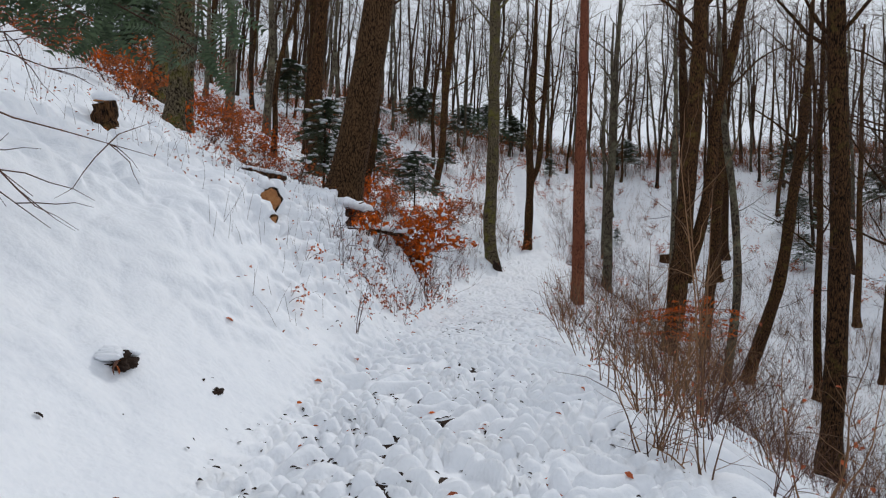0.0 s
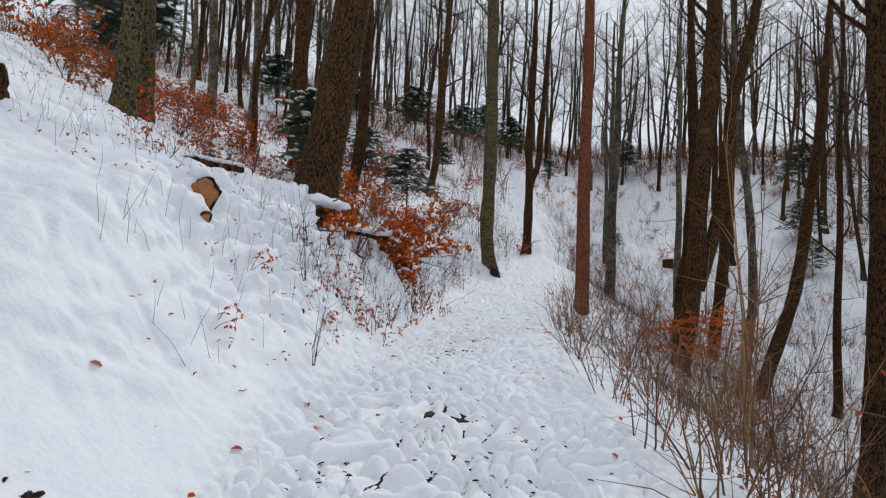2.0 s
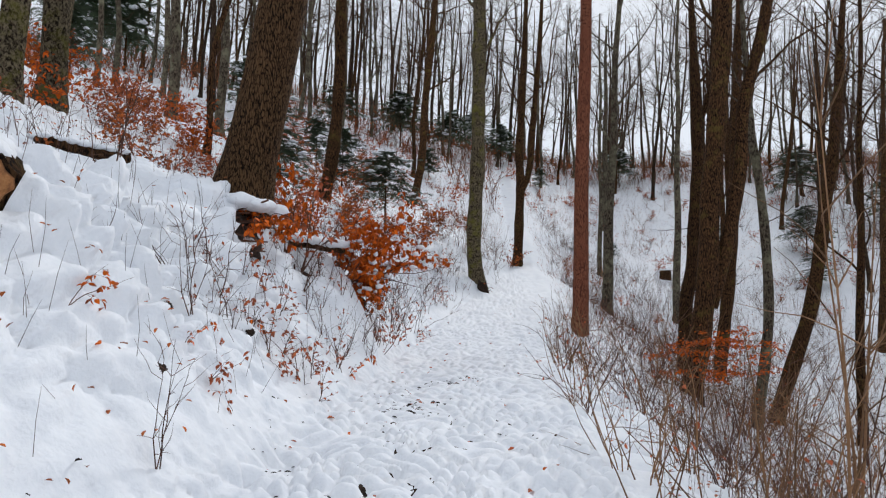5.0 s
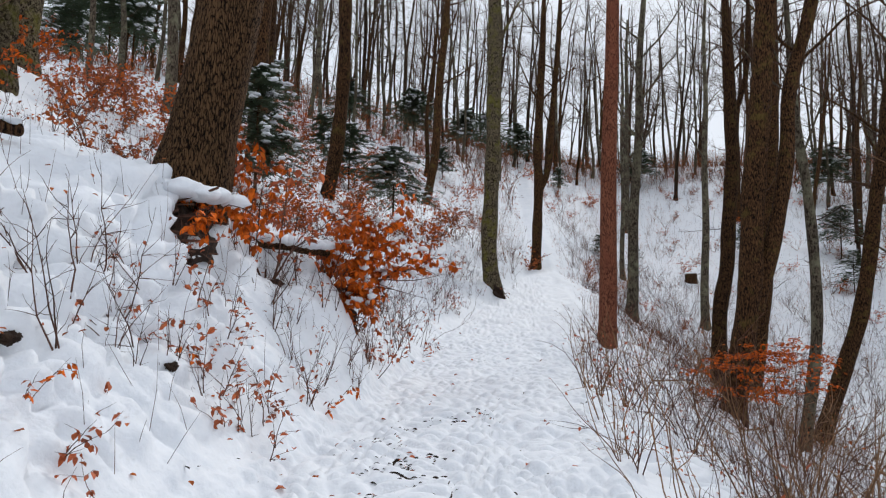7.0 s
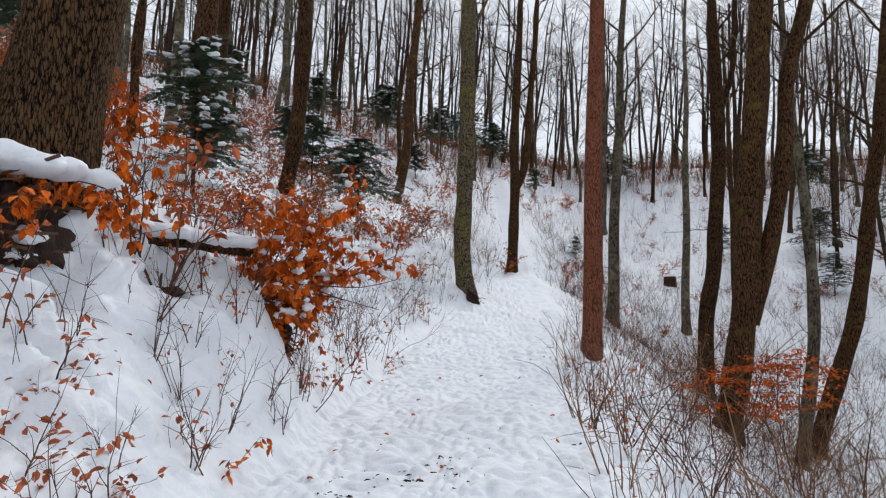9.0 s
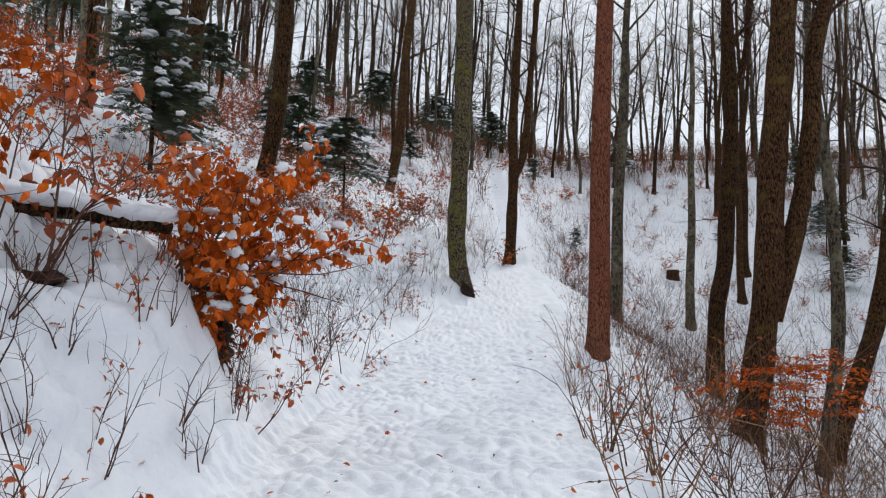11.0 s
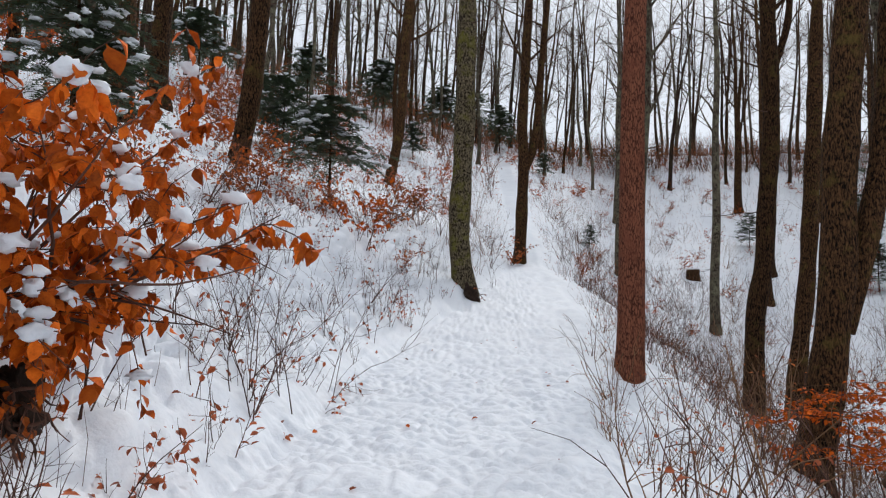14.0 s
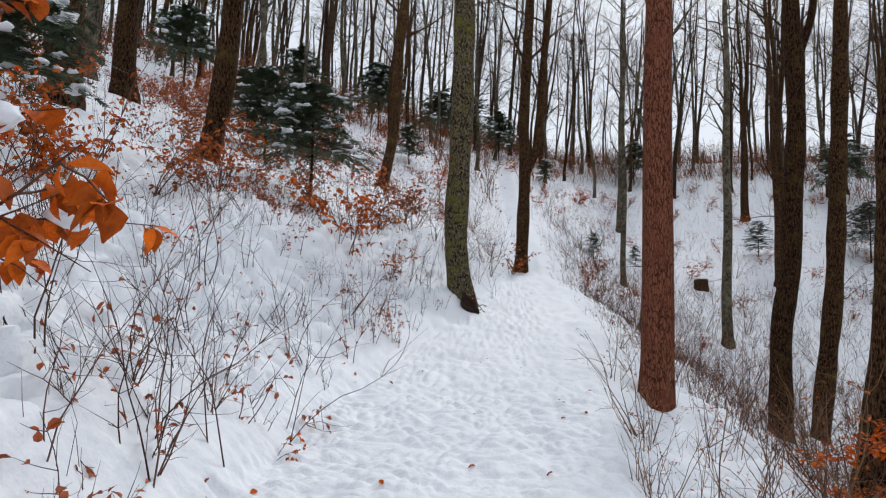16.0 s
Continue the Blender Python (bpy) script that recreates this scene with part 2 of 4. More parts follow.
def left_edge(y):
    return np.interp(y, [-5, 3.5, 7, 12.5, 18.7, 23.4, 26, 28, 33.5, 40], [-0.5, -0.55, -0.6, -0.5, -0.5, 0.3, 0.9, 1.1, 2.2, 2.6])


def right_edge(y):
    return np.interp(y, [-5, 4, 9.8, 14, 17.2, 19.5, 24, 33.5], [1.5, 1.5, 1.6, 1.95, 2.15, 2.6, 3.2, 3.6])


def ground_z(x, y):
    """The smooth lie of the land: a level path cut into a hillside, rising to a crest ahead."""
    x, y = np.asarray(x, float), np.asarray(y, float)
    d = left_edge(y) - x
    steep = np.interp(d, [0, 0.3, 0.8, 1.4, 2.9, 4.7, 8.4, 12.5, 24, 47, 120], [0, 0.34, 0.95, 1.9, 2.45, 3.5, 5.7, 7.4, 11.7, 17, 19])
    soft = np.interp(d, [0, 0.7, 1.4, 2.9, 4.7, 8.4, 12.5, 24, 47, 120], [0, 0.4, 0.95, 2.1, 3.3, 5.6, 7.4, 11.7, 17, 19])
    k = np.interp(y, [4, 8], [0, 1])
    up = (soft + (steep - soft) * k) * np.interp(y, [20, 26, 60, 80], [1, 0.88, 0.8, 0.2])
    e = x - right_edge(y)
    down = np.interp(e, [0, 0.4, 1.6, 3.1, 4.7, 7, 11, 20, 45, 150], [0, -0.16, -0.8, -1.9, -3.0, -4.1, -4.6, -3.8, -3.2, -4.0]) * np.interp(y, [55, 74], [1, 0.35])
    mound = 0.32 * np.exp(-((x + 1.95) ** 2 + (y - 10.9) ** 2) / 0.8)
    foot = 0.28 * np.exp(-((x - 0.62) / 0.4) ** 2 - ((y - 25.75) / 0.6) ** 2)
    swell = 0.6 * np.exp(-((x + 1.1) / 0.45) ** 2 - ((y - 13.05) / np.where(y < 13.05, 1.0, 0.36)) ** 2)
    return path_z(y) + mound + foot + swell + np.where(d > 0, up, 0) + np.where(e > 0, down, 0)


def lattice(x, y, seed):
    """Smooth value noise, 0 to 1."""
    xi, yi = np.floor(x).astype(np.int64), np.floor(y).astype(np.int64)
    fx, fy = x - xi, y - yi
    fx, fy = fx * fx * fx * (fx * (fx * 6 - 15) + 10), fy * fy * fy * (fy * (fy * 6 - 15) + 10)

    def h(a, b):
        n = (a * 374761393 + b * 668265263 + seed * 974634777) & 0xFFFFFFFF
        n = ((n ^ (n >> 13)) * 1274126177) & 0xFFFFFFFF
        return ((n ^ (n >> 16)) & 0xFFFF) / 65535.0
    return (h(xi, yi) * (1 - fx) + h(xi + 1, yi) * fx) * (1 - fy) + (h(xi, yi + 1) * (1 - fx) + h(xi + 1, yi + 1) * fx) * fy


def lumps(x, y, size, seed):
    """Rounded cushions with creases between them, 0 in the creases to 1 on top."""
    x, y = x / size, y / size
    xi, yi = np.floor(x).astype(np.int64), np.floor(y).astype(np.int64)
    best = np.full(np.shape(x), 9.0)
    second = best.copy()
    for dx in (-1, 0, 1):
        for dy in (-1, 0, 1):
            a, b = xi + dx, yi + dy
            n = (a * 73856093 ^ b * 19349663 ^ seed * 83492791) & 0xFFFFFFFF
            n = ((n ^ (n >> 13)) * 1274126177) & 0xFFFFFFFF
            px = a + ((n & 1023) / 1023.0)
            py = b + (((n >> 10) & 1023) / 1023.0)
            d = np.hypot(x - px, y - py)
            second = np.where(d < best, best, np.minimum(second, d))
            best = np.minimum(best, d)
    return 1 - (1 - np.clip(second - best, 0, 1)) ** 2.0


# holes in the snow, filled with dark earth lumps as shade: x, y, half widths, depth
PITS = [(-1.6, 11.05, 0.2, 0.3, 0.36), (-1.45, 12.25, 0.12, 0.22, 0.16)]


def snow_parts(x, y):
    """The drifted land, and the cushions over brush and trodden lumps that stand out from it."""
    x, y = np.asarray(x, float), np.asarray(y, float)
    z = ground_z(x, y)
    d, e = left_edge(y) - x, x - right_edge(y)
    on_path = np.clip(1 - np.maximum(d, e) / 0.35, 0, 1) * np.clip((45 - y) / 8, 0, 1)
    bank = np.clip(d / 0.4, 0, 1) * np.clip((9 - d) / 6, 0, 1)
    brushy = bank * np.interp(y, [4.5, 8.5, 24, 40], [0.12, 1, 1, 0.5]) * np.interp(d, [0, 0.35, 0.8, 2.6, 6], [0.08, 0.32, 1, 1, 0.45])
    along = x - 0.95 * (z - path_z(y)) * np.clip(d / 0.3, 0, 1)
    z = z + (lattice(x / 2.6, y / 2.6, 1) - 0.5) * 0.35 * (1 - on_path) + (lattice(along / 0.9, y / 0.9, 2) - 0.5) * 0.14 * (1 - on_path)
    wx, wy = along + (lattice(x * 2, y * 2, 11) - 0.5) * 0.45, y + (lattice(x * 2, y * 2, 12) - 0.5) * 0.45
    patch = 0.5 + 0.5 * np.clip((lattice(along / 1.1, y / 1.1, 31) - 0.3) * 2.5, 0, 1)
    out = brushy * patch * (lumps(wx, wy, 0.44, 3) * 0.2 + lumps(wx, wy, 0.19, 4) * 0.09 + (lattice(along / 0.28, y / 0.28, 41) + lattice(along / 0.13, y / 0.13, 42) * 0.2 - 0.6) * 0.15 - 0.15)
    slope_r = np.clip(e / 0.5, 0, 1)
    out = out + slope_r * (lumps(wx, wy, 0.5, 5) * 0.16 - 0.07)
    cob = on_path * np.interp(y, [2, 6.5, 10, 14], [1, 1, 0.5, 0.3])
    out = out + cob * (lumps(wx, wy, 0.15, 6) * 0.12 - 0.08)
    out = out + on_path * ((lattice(x / 0.12, y / 0.085, 7) - 0.5) * 0.055 + (lattice(x / 0.45, y / 0.45, 8) - 0.5) * 0.07)
    for px, py, rx, ry, deep in PITS:
        out = out - deep * np.exp(-(((x - px) / rx) ** 2 + ((y - py) / ry) ** 2) ** 2)
    return z, out


def snow_z(x, y):
    z, out = snow_parts(x, y)
    return z + out


def path_creases(x, y):
    """Near 0 in the creases between the trodden snow's lumps."""
    along = x - 0.95 * (ground_z(x, y) - path_z(y)) * np.clip((left_edge(y) - x) / 0.3, 0, 1)
    return lumps(along + (lattice(x * 2, y * 2, 11) - 0.5) * 0.45, y + (lattice(x * 2, y * 2, 12) - 0.5) * 0.45, 0.15, 6)


def on_snow(x, y):
    return float(snow_z(x, y))


def stretch(lo, a, b, hi, step, grow):
    """Stations from lo to hi, evenly close between a and b and wider beyond."""
    mid = list(np.arange(a, b, step))
    out, s, p = [], step, mid[-1]
    while p < hi:
        s *= grow
        p += s
        out.append(p)
    back, s, p = [], step, a
    while p > lo:
        s *= grow
        p -= s
        back.append(p)
    return np.array(back[::-1] + mid + out)


def build_ground():
    xs = stretch(-400, -2.5, 2.2, 400, 0.022, 1.065)
    ys = stretch(-200, 2.4, 19, 600, 0.026, 1.022)
    gx, gy = np.meshgrid(xs, ys)
    base, out = snow_parts(gx, gy)
    sx = (snow_parts(gx + 0.08, gy)[0] - snow_parts(gx - 0.08, gy)[0]) / 0.16
    k = 1 / np.sqrt(1 + sx * sx)
    gx, gz = gx - sx * k * out, base + k * out
    nx, ny = len(xs), len(ys)
    co = np.stack([gx, gy, gz], -1).reshape(-1, 3)
    i = (np.arange(ny - 1)[:, None] * nx + np.arange(nx - 1)[None, :]).reshape(-1)
    quads = np.stack([i, i + 1, i + nx + 1, i + nx], -1)
    me = bpy.data.meshes.new("ground")
    me.vertices.add(len(co))
    me.vertices.foreach_set("co", co.reshape(-1))
    me.loops.add(quads.size)
    me.loops.foreach_set("vertex_index", quads.reshape(-1).astype(np.int32))
    me.polygons.add(len(quads))
    me.polygons.foreach_set("loop_start", np.arange(0, quads.size, 4, dtype=np.int32))
    me.update(calc_edges=True)
    me.materials.append(SNOW)
    me.shade_smooth()
    tagged(new("ground", me), "snow-covered forest floor with a trodden path cut into a steep bank", "ground", kind="structure")


build_ground()


def build_path_soil_shade():
    """The trodden earth just under the path's snow, bare in the creases between the lumps; it also stands in for their
    shade.
    """
    xs, ys = np.arange(-0.75, 1.55, 0.022), np.arange(2.3, 12.2, 0.022)
    gx, gy = np.meshgrid(xs, ys)
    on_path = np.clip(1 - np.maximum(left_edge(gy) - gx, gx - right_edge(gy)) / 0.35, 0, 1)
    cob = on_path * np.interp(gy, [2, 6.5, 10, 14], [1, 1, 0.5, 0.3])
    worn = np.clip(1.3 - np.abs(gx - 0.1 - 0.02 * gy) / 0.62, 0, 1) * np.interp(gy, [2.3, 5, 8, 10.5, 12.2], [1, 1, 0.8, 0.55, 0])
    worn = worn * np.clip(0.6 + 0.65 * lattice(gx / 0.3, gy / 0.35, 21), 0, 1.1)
    # height at which the dark sheet surfaces, as soil and crease shadow
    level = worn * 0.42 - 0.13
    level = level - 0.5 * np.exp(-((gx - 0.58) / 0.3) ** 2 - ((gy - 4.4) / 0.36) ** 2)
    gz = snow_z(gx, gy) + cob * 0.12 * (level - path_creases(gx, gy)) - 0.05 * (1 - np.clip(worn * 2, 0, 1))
    nx = len(xs)
    faces = [(i * nx + k, i * nx + k + 1, (i + 1) * nx + k + 1, (i + 1) * nx + k) for i in range(len(ys) - 1) for k in range(nx - 1)]
    me = bpy.data.meshes.new("path_soil_shade")
    me.from_pydata(np.stack([gx, gy, gz], -1).reshape(-1, 3).tolist(), [], faces)
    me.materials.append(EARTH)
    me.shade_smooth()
    tagged(new("path_soil_shade", me), "dark soil and painted shade showing in creases of the trodden snow", "soil", kind="structure")


build_path_soil_shade()


# ---- trees ----
def bend(rng, start, way, length, steps, wander, lift):
    pts, p, w = [Vector(start)], Vector(start), Vector(way).normalized()
    for _ in range(steps):
        w = (w + Vector((rng.gauss(0, wander), rng.gauss(0, wander), rng.gauss(0, wander) + lift))).normalized()
        p = p + w * (length / steps)
        pts.append(p.copy())
    return pts


def limb(rng, branches, twigs, start, way, length, radius, level):
    steps = (7, 5, 3)[level]
    pts = bend(rng, start, way, length, steps, (0.15, 0.2, 0.22)[level], (0.07, 0.05, 0.03)[level])
    radii = [radius * (1 - 0.85 * i / steps) for i in range(steps + 1)]
    (branches if level < 1 else twigs).tube(pts, radii, (6, 4, 3)[level], cap=False)
    if level == 2:
        return
    for _ in range((8, 6)[level]):
        i = rng.randint(1, steps - 1)
        along = (pts[i + 1] - pts[i]).normalized()
        out = Vector((rng.gauss(0, 1), rng.gauss(0, 1), rng.gauss(0.25, 0.6))).normalized()
        limb(rng, branches, twigs, pts[i].lerp(pts[i + 1], rng.random()), along * 0.75 + out * 0.75,
             length * rng.uniform(0.28, 0.5), max(radii[i] * 0.42, 0.004), level + 1)


def grow_tree(seed, height, dia, lean=0.0, curve=0.0, first=0.35, limbs=11, fork=0.0, fork_spread=8.0, sides=12, wobble=0.05, flare=0.5, stubs=3):
    """A bare broadleaf or pine trunk with its limbs and twigs, its foot at the origin."""
    rng = random.Random(seed)
    trunk, twigs = Shape(), Shape()
    branches = trunk
    n = 26
    pts, radii = [], []
    ph = rng.uniform(0, 6)
    for i in range(n + 1):
        u = (i / n) ** 1.5
        z = u * height
        x = math.tan(radians(lean)) * z + curve * math.sin(u * 9 + ph) * 0.5 * min(1, u * 6) + wobble * math.sin(z * 0.9 + ph) * min(1, z)
        y = wobble * math.cos(z * 0.7 + ph) * min(1, z)
        pts.append(Vector((x, y, z - 0.35)))
        radii.append(dia / 2 * ((1 - 0.72 * u) + flare * math.exp(-max(0, z - 0.35) / 0.22) * 0.8))
    split = None
    if fork:
        k = min(range(n + 1), key=lambda i: abs(pts[i].z - fork))
        split = k
        trunk.tube(pts[:k + 2], radii[:k + 2], sides)
        a = fork_spread
        for sgn in (-1, 1):
            stem = [pts[k] + Vector((math.tan(radians(sgn * a * (0.75 if sgn > 0 else 0.45))) * (p.z - pts[k].z) * (1 - 0.3 * (p.z - pts[k].z) / height), sgn * 0.05 * (p.z - pts[k].z), p.z - pts[k].z)) + Vector((p.x - pts[k].x, 0, 0)) for p in pts[k - 1:]]
            trunk.tube(stem, [r * 0.74 for r in radii[k - 1:]], max(8, sides - 2))
            for _ in range(limbs // 2):
                i = rng.randint(min(3, len(stem) - 3), len(stem) - 2)
                ang = rng.uniform(0, 6.28)
                limb(rng, branches, twigs, stem[i], (math.cos(ang), math.sin(ang), rng.uniform(0.5, 1.3)), height * rng.uniform(0.16, 0.3), radii[k] * 0.3, 0)
    else:
        trunk.tube(pts, radii, sides)
        for j in range(limbs):
            u = first + (0.97 - first) * (j + rng.random()) / limbs
            i = min(n - 1, int(n * u ** (1 / 1.5)))
            ang = rng.uniform(0, 6.28)
            limb(rng, branches, twigs, pts[i], (math.cos(ang), math.sin(ang), rng.uniform(0.4, 1.4)),
                 height * rng.uniform(0.16, 0.3) * (1.15 - 0.6 * u), radii[i] * 0.36, 0)
    for _ in range(stubs):
        i = rng.randint(7, 17)
        if split and i > split:
            continue
        ang = rng.uniform(0, 6.28)
        limb(rng, branches, twigs, pts[i], (math.cos(ang), math.sin(ang), rng.uniform(-0.1, 0.5)), rng.uniform(0.6, 1.6), 0.016, 1)
    return trunk, twigs


def tree(x, y, label, bark_mat, group="", sink=0.0, name="tree", **kw):
    t, w = grow_tree(**kw)
    ob = thing(name, x, y, on_snow(x, y) - sink, label, "tree", group)
    part("trunk", t, bark_mat, ob)
    tagged(part("crown", w, TWIG, ob, "bare crown of thin dark twigs"), kind="stuff")
    return ob


def shaped_tree(x, y, z, label, bark_mat, name, seed, height, stems, limbs=9, first=6.0, sides=16, flare=0.35, group=""):
    """A tree whose stems follow a line of their own: each is a list of (height, sideways) stations with its widths at foot and top."""
    rng = random.Random(seed)
    trunk, twigs = Shape(), Shape()
    for j, (line, low, high) in enumerate(stems):
        zs, xs = [p[0] for p in line], [p[1] for p in line]
        slope = (xs[-1] - xs[-2]) / (zs[-1] - zs[-2])
        zs, xs = zs + [height], xs + [xs[-1] + slope * 0.6 * (height - zs[-1])]
        if j == 0:
            zs, xs = [-0.9] + zs, [xs[0]] + xs
        st = np.arange(zs[0], height, 0.22 if zs[0] < 3 else 0.3)
        px = np.interp(st, zs, xs)
        for _ in range(3):
            px[1:-1] = (px[:-2] + 2 * px[1:-1] + px[2:]) / 4
        ph = rng.uniform(0, 6)
        pts = [Vector((a, 0.05 * math.sin(h * 0.6 + ph) + (0.04 * j * (h - zs[0])), h)) for a, h in zip(px, st)]
        radii = []
        for h in st:
            u = max(0.0, (h - zs[0]) / (height - zs[0]))
            r = (low + (high - low) * min(1, u * 1.6) if u < 0.62 else high * (1 - 0.85 * (u - 0.62) / 0.38)) / 2
            radii.append(r * (1 + 0.05 * math.sin(h * 3.1 + ph) + rng.gauss(0, 0.015)) + (low / 2 * flare * math.exp(-max(0, h) / 0.3) if j == 0 else 0))
        start = len(trunk.v)
        trunk.tube(pts, radii, sides)
        for i, (p, h) in enumerate(zip(pts, st)):
            for k in range(sides):
                q = start + i * sides + k
                d = trunk.v[q] - p
                ridge = 1 + 0.05 * noise.noise(Vector((k * 1.3 + seed, h * 0.9, j))) + (0.16 * math.exp(-max(0, h) / 0.4) * math.sin(k * 2.2 + seed) if j == 0 else 0)
                trunk.v[q] = p + d * ridge
        for _ in range(limbs):
            i = rng.randint(int(len(pts) * min(0.8, max(0.05, (first - zs[0]) / (height - zs[0])))), len(pts) - 3)
            a = rng.uniform(0, 6.28)
            limb(rng, trunk, twigs, pts[i], (math.cos(a), math.sin(a), rng.uniform(0.4, 1.3)), height * rng.uniform(0.12, 0.24), radii[i] * 0.3, 0)
        for _ in range(3):
            i = rng.randint(int(len(pts) * 0.15), int(len(pts) * 0.5))
            a = rng.uniform(0, 6.28)
            limb(rng, trunk, twigs, pts[i], (math.cos(a), math.sin(a), rng.uniform(-0.1, 0.6)), rng.uniform(0.6, 1.8), 0.018, 1)
    ob = thing(name, x, y, z, label, "tree", group)
    part("trunk", trunk, bark_mat, ob)
    tagged(part("crown", twigs, TWIG, ob, "bare crown of thin dark twigs"), kind="stuff")
    return ob


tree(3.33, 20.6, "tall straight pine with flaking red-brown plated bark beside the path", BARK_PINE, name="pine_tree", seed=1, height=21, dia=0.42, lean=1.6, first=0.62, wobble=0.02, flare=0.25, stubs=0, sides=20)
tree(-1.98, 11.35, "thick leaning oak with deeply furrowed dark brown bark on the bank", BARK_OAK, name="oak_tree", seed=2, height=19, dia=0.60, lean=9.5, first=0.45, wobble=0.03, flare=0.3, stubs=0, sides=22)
shaped_tree(0.86, 25.9, 1.42, "mossy grey-green beech leaning over the bend of the path", BARK_MOSS, "beech_tree", 3, 18,
            [([(0, -0.08), (0.7, -0.19), (1.5, -0.25), (3.0, -0.18), (4.4, -0.11), (7.4, -0.08)], 0.52, 0.42)], 11, 7.5, 18, 0.3)
shaped_tree(2.78, 36.2, 2.64, "dark slender tree forking in two above the snow", BARK_BROWN, "forked_tree", 4, 17,
            [([(0, 0), (3.2, 0.11), (4.25, 0.16), (5.6, 0.06), (7.5, 0.17), (11.1, 0.36)], 0.5, 0.36), ([(3.9, 0.2), (4.5, 0.55), (6.0, 0.72), (7.5, 0.81), (11.1, 1.14)], 0.34, 0.24)], 9, 7, 16, 0.25)
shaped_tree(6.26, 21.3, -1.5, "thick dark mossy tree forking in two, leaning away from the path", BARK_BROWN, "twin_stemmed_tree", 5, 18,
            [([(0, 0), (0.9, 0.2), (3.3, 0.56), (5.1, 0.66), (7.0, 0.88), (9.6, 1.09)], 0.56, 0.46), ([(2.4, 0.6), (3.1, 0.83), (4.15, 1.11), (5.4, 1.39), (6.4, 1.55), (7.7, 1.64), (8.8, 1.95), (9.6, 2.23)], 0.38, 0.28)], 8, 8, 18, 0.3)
shaped_tree(8.28, 28.0, -1.7, "slim dark brown tree in the hollow below the path", BARK_BROWN, "tree", 6, 17,
            [([(0, 0), (2.7, 0.12), (4.0, 0.42), (5.4, 0.5), (7.7, 0.68), (10.5, 0.62)], 0.52, 0.42), ([(9.0, 0.66), (9.8, 0.95), (10.6, 1.25), (12.5, 1.4)], 0.2, 0.14)], 8, 9, 16, 0.2)
shaped_tree(10.21, 30.0, -2.58, "straight dark brown tree in the hollow behind the forked one", BARK_BROWN, "tree", 7, 18,
            [([(0, 0), (4.7, 0.57), (9.45, 0.96), (12.7, 1.1)], 0.5, 0.42)], 9, 9, 16, 0.25)
shaped_tree(10.53, 26.0, -3.06, "dark leaning tree with a bowed trunk in the hollow", BARK_BROWN, "bowed_tree", 8, 17,
            [([(0, 0), (2.1, 0.71), (3.7, 1.25), (5.3, 1.56), (7.5, 1.9), (9.1, 2.23), (11.2, 2.49)], 0.5, 0.36)], 10, 7, 16, 0.2)
shaped_tree(8.77, 23.2, -2.58, "thin crooked grey-brown tree in the hollow", BARK_GREY, "tree", 9, 15,
            [([(0, 0), (1.7, 0.25), (3.05, 0.41), (4.4, 0.43), (5.8, 0.39), (7.2, 0.29), (8.2, 0.15), (10.1, 0.01)], 0.32, 0.22)], 8, 7, 14, 0.2)
shaped_tree(7.81, 14.7, -2.8, "grey-brown tree in the thicket below the path", BARK_BROWN, "tree", 11, 16,
            [([(0, 0), (3.8, 0.22), (6.0, 0.32), (8.2, 0.33)], 0.44, 0.36)], 9, 8, 16, 0.2)
tree(11.7, 39.7, "straight slim tree with pale lichen-grey bark", BARK_GREY, seed=12, height=19, dia=0.46, lean=1.2, first=0.5, sides=12)
tree(27.0, 53.2, "slim dark tree on the far slope", BARK_BROWN, seed=29, height=18, dia=0.55, lean=0.5, fork=7, fork_spread=8, sides=12)
tree(20.9, 59.4, "dark tree forking high on the far slope", BARK_BROWN, seed=30, height=19, dia=0.6, lean=0.5, fork=6, fork_spread=7, sides=12)
tree(8.3, 43.5, "thin grey tree on the snowy slope beyond the pine", BARK_GREY, seed=33, height=17, dia=0.3, lean=0.5, sides=10)
tree(15.9, 43.7, "slim dark tree beyond the hollow", BARK_BROWN, seed=34, height=17, dia=0.42, lean=-1.0, sides=12)
tree(17.6, 47.3, "dark forked tree beyond the hollow", BARK_BROWN, seed=35, height=18, dia=0.6, lean=0.5, fork=8, fork_spread=8, sides=12)
tree(6.4, 32.6, "grey mossy tree behind the pine", BARK_GREY, seed=14, height=18, dia=0.5, lean=3.0, sides=12)
shaped_tree(-2.58, 35.5, 5.4, "dark tree with a bent leaning trunk on the slope", BARK_BROWN, "tree", 15, 16,
            [([(0, 0), (0.8, 0.2), (2.2, 0.48), (3.8, 0.59), (5.8, 0.66), (8.2, 0.93)], 0.42, 0.34)], 9, 6, 12, 0.15)
shaped_tree(-4.24, 24.2, 4.0, "brown leaning tree on the snowy slope above the bank", BARK_BROWN, "tree", 16, 16,
            [([(0, 0), (1.4, 0.27), (2.8, 0.42), (4.2, 0.51), (5.7, 0.49)], 0.44, 0.36)], 9, 7, 14, 0.2)
tree(-6.7, 25.5, "thick dark tree on the slope", BARK_BROWN, seed=17, height=18, dia=0.5, lean=0.5, sides=12)
tree(-5.4, 21.5, "thick brown tree behind the leaning oak", BARK_BROWN, seed=18, height=18, dia=0.55, lean=2.0, sides=12)
tree(-8.9, 17.8, "mossy brown tree high on the slope", BARK_MOSS, seed=19, height=17, dia=0.5, lean=3.5, sides=12)
tree(-5.3, 11.9, "mossy tree with orange leaves round its foot", BARK_MOSS, seed=20, height=16, dia=0.34, lean=2.0, sides=12)
